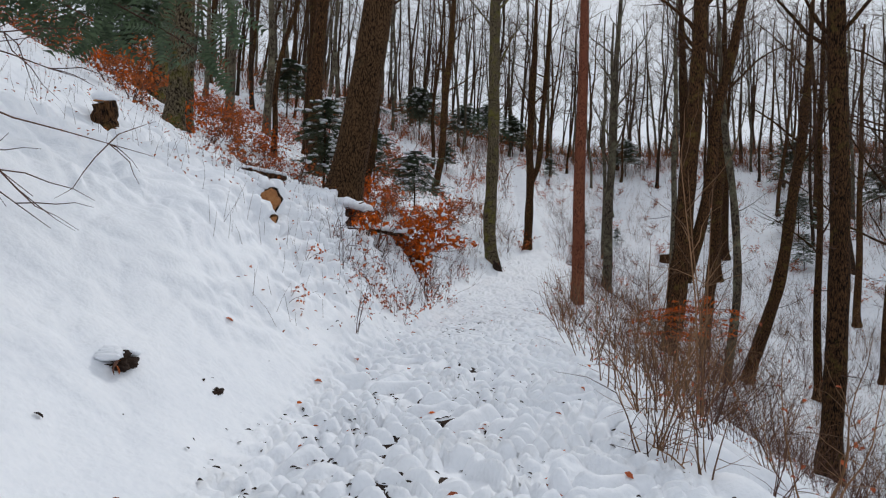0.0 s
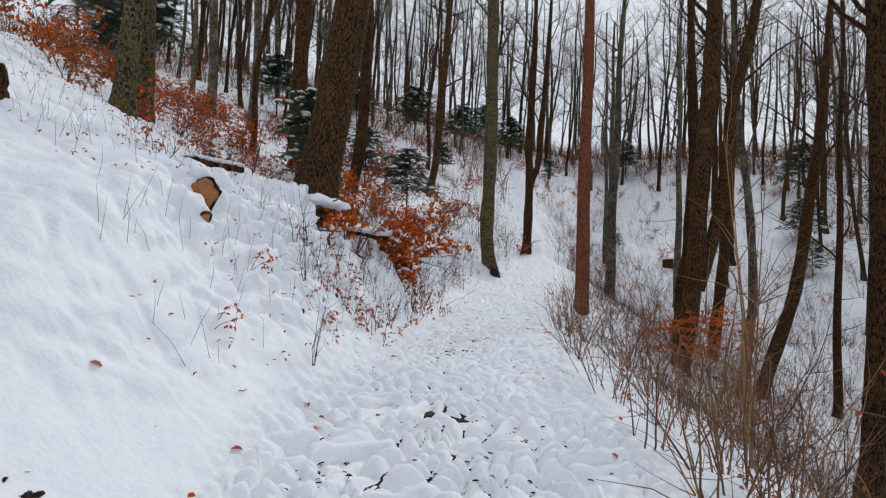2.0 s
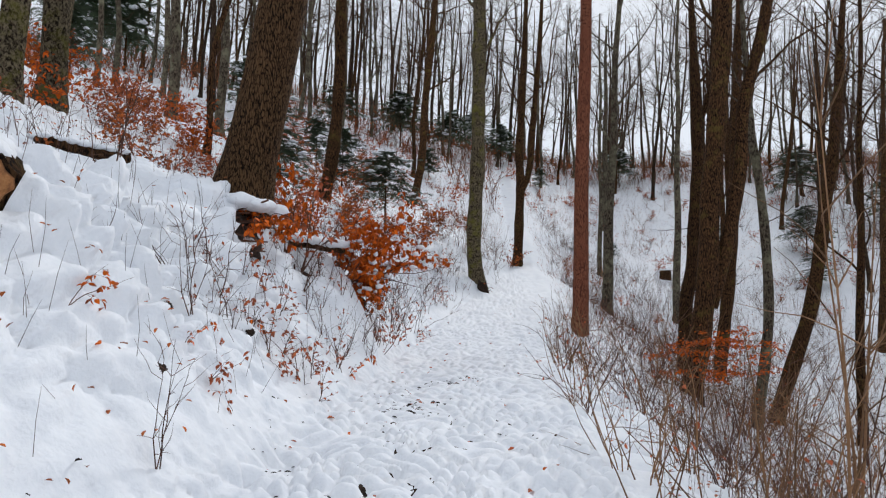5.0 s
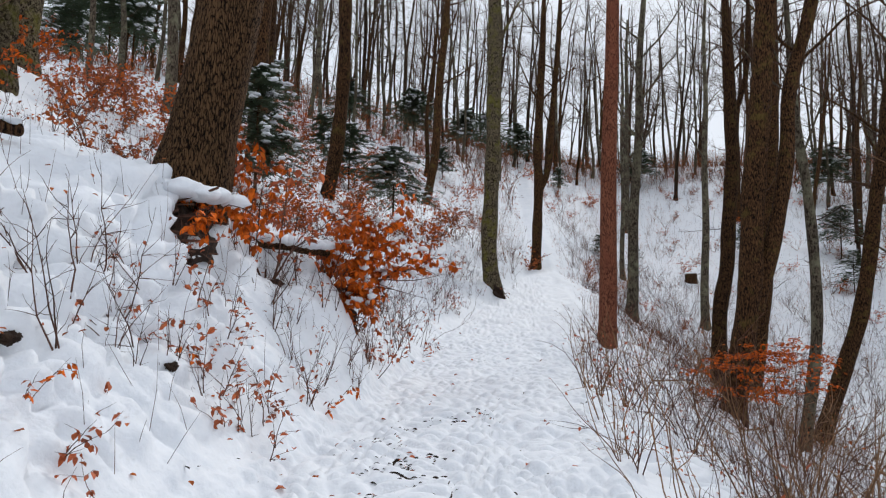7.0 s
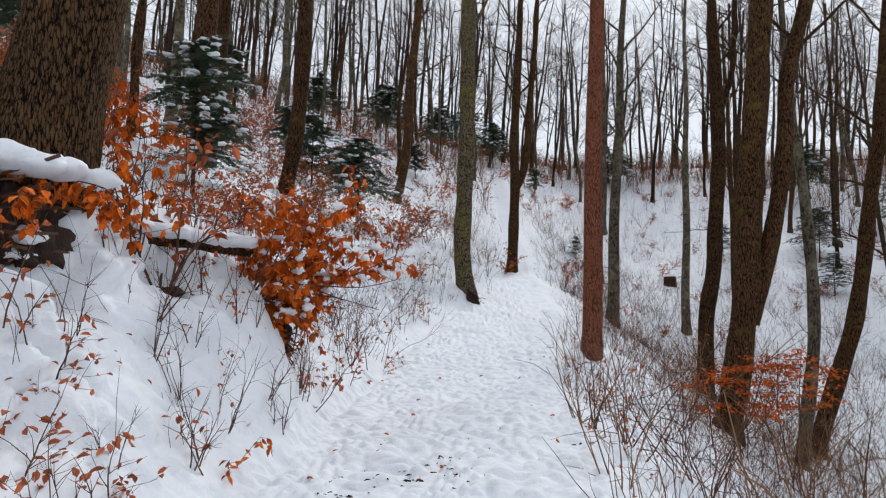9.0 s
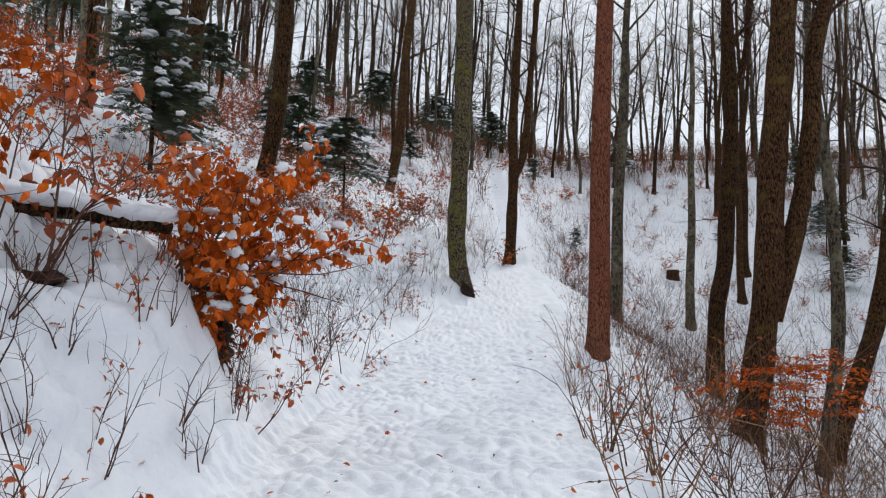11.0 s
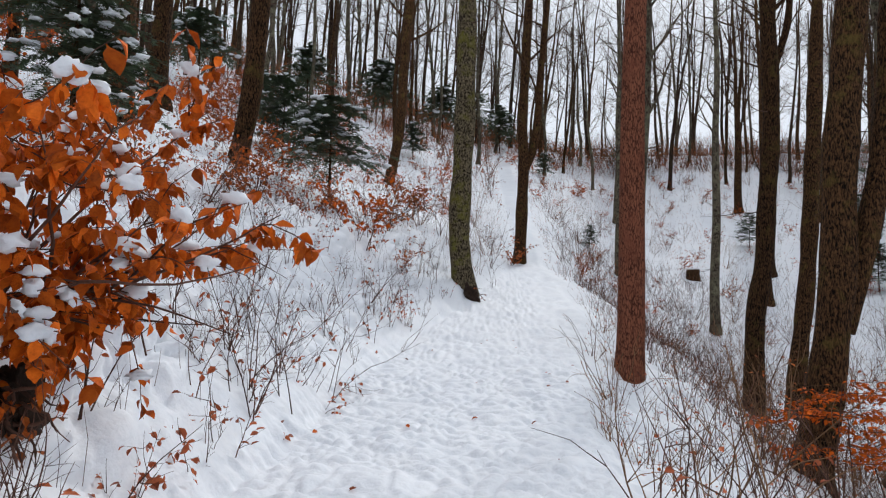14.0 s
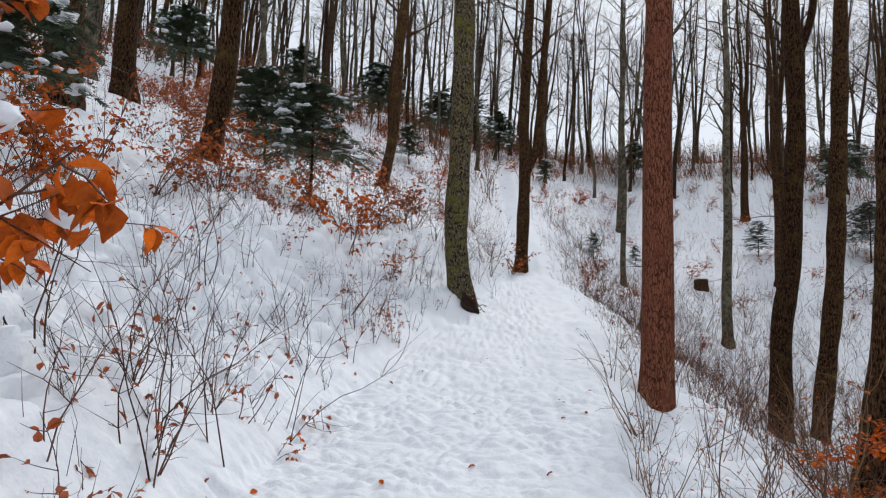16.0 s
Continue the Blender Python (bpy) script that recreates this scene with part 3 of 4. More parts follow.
tree(-6.3, 14.1, "brown tree on the slope above the bank", BARK_MOSS, seed=21, height=16, dia=0.42, lean=2.4, sides=12)
tree(-10.6, 26.6, "slim grey tree on the slope", BARK_GREY, seed=22, height=17, dia=0.42, lean=0.8, sides=10)
tree(-12.4, 24.8, "thin grey sapling on the slope", BARK_GREY, seed=23, height=13, dia=0.22, lean=1.0, sides=8)
tree(-9.6, 28.6, "grey tree high on the slope", BARK_GREY, seed=24, height=17, dia=0.4, lean=1.0, sides=10)
tree(-6.4, 20.2, "thin leaning tree among orange leaves", BARK_BROWN, seed=25, height=12, dia=0.2, lean=8.0, curve=0.4, sides=8)
tree(20.5, 36.4, "slim dark tree at the foot of the far slope", BARK_BROWN, seed=26, height=17, dia=0.4, lean=2.5, sides=10)
tree(11.4, 57.5, "grey tree on the far slope", BARK_GREY, seed=27, height=18, dia=0.6, lean=1.0, sides=10)

for i, (x, y, dia, lean) in enumerate(((12.4, 24.5, 0.3, 2.0), (11.5, 18.0, 0.34, 4.0), (10.6, 17.0, 0.26, 1.0), (13.2, 21.5, 0.36, 2.5), (16.4, 27.4, 0.3, 5.0), (14.5, 18.5, 0.3, 0.5))):
    tree(x, y, "dark slim tree in the thicket of the hollow", BARK_BROWN, "trees of the hollow", seed=60 + i, height=16, dia=dia, lean=lean, sides=12, stubs=4)

# the wood behind: a few grown shapes, set again and again
KINDS = [(BARK_FAR, 41, 17, 0.32, 1.0, 0.3), (BARK_BROWN, 42, 18, 0.34, 2.5, 0.25), (BARK_GREY, 43, 16, 0.28, 0.5, 0.28),
         (BARK_FAR, 44, 19, 0.36, 1.5, 0.4), (BARK_BROWN, 45, 15, 0.24, 3.0, 0.3), (BARK_GREY, 46, 18, 0.3, -1.0, 0.33)]
wood = []
for m_, s_, h_, d_, l_, f_ in KINDS:
    wood.append(tree(0, 0, "bare slender forest tree standing in snow", m_, "trees of the wood", seed=s_, height=h_, dia=d_, lean=l_, first=f_, limbs=12, sides=8, curve=0.25,
                     fork=(6.5 if s_ in (42, 44) else 0), fork_spread=7))
rng = random.Random(77)
spots = []


def clear_of_path(x, y):
    return x < left_edge(y) - 1.6 or x > right_edge(y) + 1.6


KEEP_OPEN = [(-2.2, 36, 1.5), (3, 43, 2.2), (13.3, 47, 2.0)]
tries = 0
while len(spots) < 185 and tries < 9000:
    tries += 1
    y = rng.uniform(28, 82)
    x = rng.uniform(-38, 46) * (0.45 + 0.55 * y / 82) + 3
    gap = 2.3 if y < 50 else 2.0
    if not clear_of_path(x, y) and y < 50:
        continue
    if y < 46 and -1.5 < x < 17 or y < 62 and 1.5 < x < 24 or y < 38 and x < 16:
        continue
    if any(math.hypot(x - a, y - b) < gap for a, b in spots) or any(math.hypot(x - a, y - b) < r for a, b, r in KEEP_OPEN):
        continue
    if x < 0 and y < 60 and rng.random() < 0.3 or x > 13 and y < 64 and rng.random() < 0.6:
        continue
    spots.append((x, y))
while len(spots) < 232 and tries < 20000:
    tries += 1
    y = rng.uniform(70, 98)
    x = rng.uniform(-50, 62)
    if (x < 8 or rng.random() < 0.55) and not any(math.hypot(x - a, y - b) < 1.9 for a, b in spots):
        spots.append((x, y))
for i, (x, y) in enumerate(spots):
    src = wood[rng.randrange(len(wood))] if i >= len(wood) else wood[i]
    m = Matrix.Translation((x, y, on_snow(x, y))) @ Euler((rng.gauss(0, 0.03), rng.gauss(0.01, 0.045), rng.uniform(-0.7, 0.7))).to_matrix().to_4x4()
    if i < len(wood):
        src.matrix_basis = m
    else:
        src_scale = rng.uniform(0.75, 1.25)
        ob = copy_thing(src, m)
        ob.scale = (src_scale, src_scale, rng.uniform(0.85, 1.15))

# ---- undergrowth ----
def sprig_leaves(rng, leaves, pts, count, size, hang=0.5, full=False):
    """Leaves set along a twig, mostly hanging."""
    for _ in range(count):
        i = rng.randint(max(0, len(pts) // 3), len(pts) - 2)
        p = pts[i].lerp(pts[i + 1], rng.random())
        way = Vector((rng.gauss(0, 1), rng.gauss(0, 1), rng.gauss(-hang, 0.5)))
        up = (rng.gauss(0, 0.6), rng.gauss(0, 0.6), 1)
        if full:
            leaves.full_leaf(p, way, up, size * rng.uniform(0.7, 1.25), size * rng.uniform(0.42, 0.62), rng.uniform(0.05, 0.6), rng.uniform(0.1, 0.6))
        else:
            leaves.leaf(p, way, up, size * rng.uniform(0.7, 1.2), size * rng.uniform(0.45, 0.7))


def grow_bush(seed, height, spread, stems, side, leaf_count, leaf_size, droop=0.0, thick=0.006, drift=(0, 0), wander=0.12, low=1, full=False):
    rng = random.Random(seed)
    wood_, leaves, tips = Shape(), Shape(), []
    for _ in range(stems):
        a = rng.uniform(0, 6.28)
        way = (math.cos(a) * spread + drift[0], math.sin(a) * spread + drift[1], rng.uniform(0.6, 1.2))
        pts = bend(rng, (math.cos(a) * 0.06, math.sin(a) * 0.06, -0.06), way, height * rng.uniform(0.6, 1.15), 7, wander, -droop)
        wood_.tube(pts, [thick * (1 - 0.8 * i / 7) for i in range(8)], 4, cap=False)
        for _ in range(side):
            i = rng.randint(low, 6)
            w = (pts[i + 1] - pts[i]).normalized() * 0.6 + Vector((rng.gauss(0, 0.7), rng.gauss(0, 0.7), rng.gauss(0.1, 0.4)))
            sub = bend(rng, pts[i], w, height * rng.uniform(0.15, 0.42), 4, 0.18, -droop)
            wood_.tube(sub, [thick * 0.5 * (1 - 0.75 * k / 4) for k in range(5)], 3, cap=False)
            tips.append(sub)
            if leaf_count:
                sprig_leaves(rng, leaves, sub, leaf_count, leaf_size, 0.9 if full else 0.5, full)
        tips.append(pts)
    return wood_, leaves, tips


def bush(name, x, y, label, category, group, wood_mat, leaf_mat, z=None, **kw):
    w, l, _ = grow_bush(**kw)
    ob = thing(name, x, y, on_snow(x, y) if z is None else z, label, category, group)
    tagged(part("brushwood", w, wood_mat, ob), kind="stuff")
    if l.v:
        tagged(part("foliage", l, leaf_mat, ob, "curled orange-brown leaves", smooth=bool(kw.get("full"))), kind="stuff")
    return ob


def scatter(kinds, places, rng, low=0.7, high=1.3, tilt=0.12):
    """Sets the first of each kind at the first places and copies at the rest."""
    for i, (x, y) in enumerate(places):
        m = Matrix.Translation((x, y, on_snow(x, y) - 0.02)) @ Euler((rng.gauss(0, tilt), rng.gauss(0, tilt), rng.uniform(0, 6.28))).to_matrix().to_4x4()
        k = kinds[i] if i < len(kinds) else copy_thing(kinds[rng.randrange(len(kinds))], m)
        k.matrix_basis = m
        s = rng.uniform(low, high)
        k.scale = (s, s, s)


rng = random.Random(5)
# dry stalks that line the drop beside the path
stalks = [bush("dry_shrub", 0, 0, "thin brown dry stalks standing in snow beside the path", "shrub", "dry shrubs along the path", STEM if i % 3 else STEM_DARK, LEAF_RED,
               seed=100 + i, height=0.85 + 0.12 * (i % 4), spread=0.26, stems=5, side=4, leaf_count=1 if i % 2 else 0, leaf_size=0.035, thick=0.006) for i in range(6)]
places = []
for _ in range(56):
    y = 4.5 + 20 * rng.random() ** 1.5
    places.append((float(right_edge(y)) + 0.05 + abs(rng.gauss(0, 1.0)) * (0.55 + 0.03 * y), y))
scatter(stalks, places, rng, 0.6, 1.35)
# taller thicket down the slope
thicket = [bush("thicket_shrub", 0, 0, "tangled bare brown shrub on the snowy slope below the path", "shrub", "thicket below the path", STEM_DARK if i % 2 else STEM, LEAF_DULL,
                seed=140 + i, height=1.8, spread=0.4, stems=5, side=7, leaf_count=1 if i == 2 else 0, leaf_size=0.05, thick=0.009) for i in range(5)]
places = []
for _ in range(70):
    y = rng.uniform(8, 36)
    places.append((float(right_edge(y)) + 0.9 + 0.9 * (y > 14) + rng.random() * (3.5 + 0.36 * y), y))
for _ in range(170):
    y = rng.uniform(12, 44)
    places.append((float(right_edge(y)) + 4 + rng.random() * 12, y))
for _ in range(20):
    y = rng.uniform(23, 36)
    places.append((float(left_edge(y)) - 0.2 - rng.random() * 1.8, y))
for _ in range(70):
    places.append((rng.uniform(4.5, 26), rng.uniform(37, 68)))
scatter(thicket, places, rng, 0.6, 1.25)
for x, y, s in ((3.2, 8.8, 1),):
    bush("hazel_clump", x, y, "clump of tall thin tan stems rising beside the path", "shrub", "tall clumps below the path", STEM, LEAF_DULL,
         seed=150 + s, height=3.2, spread=0.06, wander=0.035, stems=4, side=8, leaf_count=0, leaf_size=0.05, thick=0.014)
# twiggy saplings on the bank
bank_twigs = [bush("bare_sapling", 0, 0, "bare thin twigs poking through the snowy bank", "sapling", "saplings on the bank", STEM_DARK, LEAF_RED,
                   seed=170 + i, height=0.5 + 0.12 * (i % 3), spread=0.3, stems=3 + i % 2, side=5, leaf_count=(0, 0, 1, 0, 2, 0)[i], leaf_size=0.055, thick=0.005) for i in range(6)]
places = []
for _ in range(120):
    y = 7.2 + 18 * rng.random() ** 0.8
    places.append((float(left_edge(y)) - 0.12 - rng.random() ** 1.4 * 3.0, y))
for _ in range(40):
    y = rng.uniform(15.2, 22.5)
    places.append((float(left_edge(y)) - 0.05 - rng.random() * 1.6, y))
for _ in range(34):
    y = rng.uniform(9.4, 13.3)
    places.append((float(left_edge(y)) - 0.15 - rng.random() * 0.9, y))
scatter(bank_twigs, places, rng, 0.6, 1.15)
tall_twigs = [bush("tall_sapling", 0, 0, "tall bare branching sapling rising from the snowy bank", "sapling", "tall saplings on the bank", STEM_DARK, LEAF_RED,
                   seed=190 + i, height=1.4, spread=0.24, stems=3, side=6, leaf_count=0, leaf_size=0.05, thick=0.0055, wander=0.17) for i in range(3)]
scatter(tall_twigs, [(-0.95, 15.25), (-1.2, 15.0), (-0.75, 15.8), (-1.35, 15.7), (-0.68, 16.7), (-1.05, 16.9), (-1.1, 16.3), (-0.9, 16.2), (-1.2, 17.3), (-0.6, 17.9), (-1.6, 18.4), (-0.95, 19.2), (-1.7, 16.4), (-2.4, 20.5), (-0.4, 21.5), (0.1, 24.9), (0.9, 27.3), (1.5, 28.8)], rng, 0.7, 1.2)
# beech saplings that keep their leaves
beech = [bush("beech_sapling", 0, 0, "young beech holding dry orange leaves in the snow", "sapling", "young beeches", STEM_DARK, (LEAF, LEAF_DULL, LEAF_DULL, LEAF_RED)[i],
              seed=210 + i, height=1.1, spread=0.5, stems=5, side=8, leaf_count=(6, 4, 4, 3)[i], leaf_size=0.075, thick=0.007) for i in range(4)]
places = [(-1.0, 22.6), (-0.5, 23.6), (-1.5, 23.4), (-0.2, 21.9), (5.2, 36.8), (2.3, 35.4), (5.9, 37.4), (-1.55, 12.3), (-3.9, 15.0), (-4.4, 13.6), (-3.1, 17.6), (-2.6, 20.9), (-3.3, 23.0), (-2.1, 21.8)]
for _ in range(130):
    y = rng.uniform(14, 50)
    places.append((float(left_edge(y)) - 2.2 - rng.random() * (2 + y * 0.28), y))
for _ in range(40):
    y = rng.uniform(27, 46)
    places.append((-3.5 - rng.random() * 13, y))
for _ in range(22):
    y = rng.uniform(10, 22)
    places.append((-5.2 - rng.random() * y * 0.42, y))
for _ in range(95):
    y = rng.uniform(37, 70)
    places.append((rng.uniform(3.5, 30), y))
scatter(beech, places, rng, 0.6, 1.5)
# small leafy sprigs low on the bank
sprigs = [bush("leafy_sprig", 0, 0, "small drooping sprig of red-brown leaves on the snowy bank", "sprig", "leafy sprigs on the bank", STEM_DARK, LEAF_RED if i else LEAF,
               seed=230 + i, height=0.42, spread=0.5, stems=2, side=4, leaf_count=3, leaf_size=0.062, droop=0.05, thick=0.004, full=True) for i in range(3)]
scatter(sprigs, [(-1.33, 6.6), (-0.85, 8.63), (-1.04, 8.48), (-1.0, 8.75), (-1.49, 7.67), (-1.37, 9.39), (-0.79, 10.71), (-1.14, 10.28), (-1.21, 8.53), (-0.87, 10.39), (-0.72, 14.74), (-0.74, 14.41),
                 (-0.5, 16.1), (-0.55, 17.4), (-0.35, 19.8), (-0.4, 18.4), (-1.45, 9.5), (-0.95, 9.9), (-0.7, 11.6)], rng, 0.55, 1.0)
# flat leafy layers in front of the thick forked tree
def layered_beech(x, y, seed, low, high, count, reach):
    """A young beech with bare stems that carries its leaves in flat horizontal layers."""
    rng = random.Random(seed)
    wood_, leaves = Shape(), Shape()
    for _ in range(4):
        pts = bend(rng, (rng.gauss(0, 0.1), rng.gauss(0, 0.1), -0.1), (rng.gauss(0, 0.25), rng.gauss(0, 0.2), 1), high + 0.15, 9, 0.05, 0)
        wood_.tube(pts, [0.014 * (1 - 0.8 * i / 9) for i in range(10)], 5, cap=False)
        for _ in range(count // 4):
            i = rng.randint(int(9 * low / high), 8)
            side = rng.choice((-1, 1))
            twig = bend(rng, pts[i], (side * rng.uniform(0.6, 1), rng.gauss(0, 0.5), rng.gauss(0.03, 0.12)), reach * rng.uniform(0.5, 1.1), 7, 0.09, -0.01)
            wood_.tube(twig, [0.006 * (1 - 0.75 * k / 7) for k in range(8)], 3, cap=False)
            for _ in range(26):
                k = rng.randint(1, 6)
                p = twig[k].lerp(twig[k + 1], rng.random()) + Vector((rng.gauss(0, 0.05), rng.gauss(0, 0.08), rng.gauss(-0.01, 0.02)))
                leaves.leaf(p, (rng.gauss(0, 1), rng.gauss(0, 1), rng.gauss(-0.25, 0.3)), (rng.gauss(0, 0.4), rng.gauss(0, 0.4), 1), rng.uniform(0.06, 0.1), rng.uniform(0.035, 0.06))
    ob = thing("beech_sapling", x, y, on_snow(x, y), "young beech with flat layers of small orange leaves below the path", "sapling", "young beeches")
    tagged(part("brushwood", wood_, STEM_DARK, ob), kind="stuff")
    tagged(part("foliage", leaves, LEAF, ob, "curled orange-brown leaves", smooth=False), kind="stuff")


layered_beech(6.0, 19.8, 245, 1.0, 1.9, 28, 0.9)
layered_beech(7.0, 20.0, 246, 1.7, 2.9, 36, 0.95)
bush("beech_sapling", -1.62, 12.0, "young beech with orange leaves against the leaning oak", "sapling", "young beeches", STEM_DARK, LEAF, seed=260, height=1.3, spread=0.35, stems=6, side=9, leaf_count=7, leaf_size=0.085, thick=0.008, drift=(0.15, 0), full=True)
bush("beech_sapling", -1.62, 11.02, "withered brown leaves hanging from branches below the snowy ledge", "sapling", "young beeches", STEM_DARK, LEAF, z=1.98, seed=261, height=0.5, spread=0.6, stems=8, side=7, leaf_count=4, leaf_size=0.085, droop=0.3, thick=0.006, drift=(0.25, -0.1), full=True)


# ---- the great beech bush over the hollow ----
def great_bush(x, y, z):
    rng = random.Random(31)
    ob = thing("beech_bush", x, y, z, "wide young beech bush with vivid orange leaves and snow", "bush")
    wood_, rest, snow = Shape(), Shape(), Shape()
    near = []
    for _ in range(28):
        a = rng.uniform(-1.3, 1.3)
        way = (math.cos(a) * 1.0, math.sin(a) * 0.5 - 0.22, rng.uniform(-0.05, 1.2))
        pts = bend(rng, (rng.gauss(-0.12, 0.3), rng.gauss(0, 0.25), -0.05), way, rng.uniform(0.7, 1.45) * (0.6 if way[2] < 0.2 else 1), 8, 0.11, -0.004)
        wood_.tube(pts, [0.012 * (1 - 0.8 * i / 8) for i in range(9)], 5, cap=False)
        for _ in range(9):
            i = rng.randint(2, 7)
            w = (pts[i + 1] - pts[i]).normalized() * 0.7 + Vector((rng.gauss(0, 0.6), rng.gauss(0, 0.6), rng.gauss(-0.05, 0.22)))
            sub = bend(rng, pts[i], w, rng.uniform(0.25, 0.6), 5, 0.15, -0.03)
            if sub[3].z < 0.14 and sub[3].x > 0.45:
                continue
            wood_.tube(sub, [0.005 * (1 - 0.7 * k / 5) for k in range(6)], 3, cap=False)
            for _ in range(13):
                k = rng.randint(1, 4)
                p = sub[k].lerp(sub[k + 1], rng.random())
                way2 = Vector((rng.gauss(0, 0.8), rng.gauss(0, 0.8), rng.gauss(-0.75, 0.4)))
                up = (rng.gauss(0, 0.6), rng.gauss(0, 0.6), 1)
                if p.z < 0.18 and p.x > 0.55 - 0.25 * rng.random():
                    continue
                near.append((p, way2, up, rng.uniform(0.065, 0.11)))
            if rng.random() < 0.4:
                snow.blob(sub[3] + Vector((0, 0, 0.015)), rng.uniform(0.025, 0.07), rng.uniform(0.025, 0.07), rng.uniform(0.02, 0.04), rng, 0.5, 7, 11)
    tagged(part("brushwood", wood_, STEM_DARK, ob, "thin dark stems"), kind="stuff")
    rng.shuffle(near)
    singles = []
    for v in range(3):
        one = Shape()
        one.full_leaf((0, 0, 0), (1, 0, 0), (0, 0, 1), 1, 0.56 + 0.06 * v, 0.15 + 0.2 * v, 0.2 + 0.15 * v)
        singles.append(one.mesh("leaf", LEAF))
    for i, (p, w, u, s) in enumerate(near):
        if i < 290:
            leaf_ob = part("leaf", singles[i % 3], LEAF, ob)
            a = w.normalized()
            side = a.cross(Vector(u)).normalized()
            n = side.cross(a)
            m = Matrix((a, -side, n)).transposed().to_4x4()
            leaf_ob.matrix_local = Matrix.Translation(p) @ m @ Matrix.Diagonal((s, s, s, 1))
        else:
            rest.full_leaf(p, w, u, s, s * rng.uniform(0.5, 0.7), rng.uniform(0.05, 0.6), rng.uniform(0.1, 0.6))
    tagged(part("foliage", rest, LEAF, ob), kind="stuff")
    tagged(part("snow", snow, SNOW, ob, "small pads of snow caught on the leaves"), kind="stuff")


great_bush(-1.08, 13.8, 1.36)


# ---- firs ----
def grow_fir(seed, height, radius, snowy, bare=0.24, droop=-0.06):
    rng = random.Random(seed)
    trunk, green, snow = Shape(), Shape(), Shape()
    trunk.tube([(0, 0, -0.2), (0.02, 0, height * 0.5), (0, 0.02, height)], [height * 0.014, height * 0.009, 0.006], 7)
    tiers = int(height * 5) + 4
    for t in range(tiers):
        u = bare + (0.99 - bare) * t / tiers
        for _ in range(6):
            a = rng.uniform(0, 6.28)
            length = radius * (1.24 - u) ** 0.6 * (1 if u < 0.9 else 0.5) * rng.uniform(0.55, 1.15) + 0.06
            pts = bend(rng, (0, 0, u * height), (math.cos(a), math.sin(a), 0.15), length, 5, 0.12, droop)
            trunk.tube(pts, [0.008 * (1 - 0.8 * i / 5) for i in range(6)], 3, cap=False)
            for i in range(1, 6):
                for sgn in (-1, 1, -1, 1):
                    out = (pts[i] - pts[i - 1]).normalized()
                    side = Vector((-out.y, out.x, 0)).normalized() * sgn
                    w = (out * 0.75 + side * rng.uniform(0.5, 0.9) + Vector((0, 0, rng.uniform(-0.25, 0.05)))).normalized()
                    ln = length * 0.3 * (1.2 - 0.12 * i) * rng.uniform(0.7, 1.1)
                    p0 = pts[i - 1].lerp(pts[i], rng.random())
                    for k in range(5):
                        q = p0 + w * (ln * k / 5)
                        for s2 in (-1, 1):
                            nd = (w * 0.7 + w.cross(Vector((0, 0, 1))) * s2 * 0.8 + Vector((0, 0, rng.uniform(-0.2, 0.35)))).normalized()
                            green.blade(q, q + nd * 0.08, w, 0.019)
                if snowy and rng.random() < snowy and i > 1:
                    r = rng.uniform(0.03, 0.1) * (0.6 + radius * 0.4)
                    snow.blob(pts[i] + Vector((0, 0, 0.03)), r, r * rng.uniform(0.6, 1.3), r * 0.36, rng, 0.6, rings=6, sides=9)
    return trunk, green, snow


def fir(x, y, label, seed, height, radius, snowy, z=0.0, **kw):
    t, g, s = grow_fir(seed, height, radius, snowy, **kw)
    ob = thing("fir_tree", x, y, on_snow(x, y) + z, label, "fir tree", "young firs")
    part("trunk", t, BARK_BROWN, ob)
    tagged(part("foliage", g, NEEDLE, ob, "dark green needle sprays", smooth=False), kind="stuff")
    if s.v:
        tagged(part("snow", s, SNOW, ob, "white snow pads lying on the boughs"), kind="stuff")
    return ob


fir(-4.25, 18.7, "young fir with thick snow pads on its boughs", 301, 3.1, 1.25, 0.3, droop=-0.12)
f2 = fir(-2.3, 24.8, "dark young fir dusted with snow behind the beech bush", 302, 2.7, 1.6, 0.2, bare=0.4, droop=-0.1)
f3 = fir(-4.6, 28.6, "small dark fir on the snowy slope", 303, 2.6, 1.1, 0.13)
for x, y, s in ((-2.3, 43.0, 0.8), (6.3, 60.5, 0.8), (7.3, 46.0, 0.55), (29, 61, 2.0), (24, 50, 1.4), (21.5, 44, 1.0), (-27, 48, 2.6), (-24, 46, 2.2), (-31, 50, 2.8), (-19, 33, 1.3), (-12.5, 40, 1.5), (-8.5, 45, 1.3), (-5, 50, 1.6), (0.5, 62, 1.7), (33, 55, 1.8), (18.5, 52, 0.9), (10.5, 50, 0.5), (-1.5, 56, 1.5), (3, 66, 1.6), (15, 68, 1.5), (-6.8, 33, 0.9)):
    k = copy_thing(f2 if s > 1 else f3, Matrix.Translation((x, y, on_snow(x, y))) @ Matrix.Rotation(x, 4, "Z"))
    k.scale = (s, s, s)


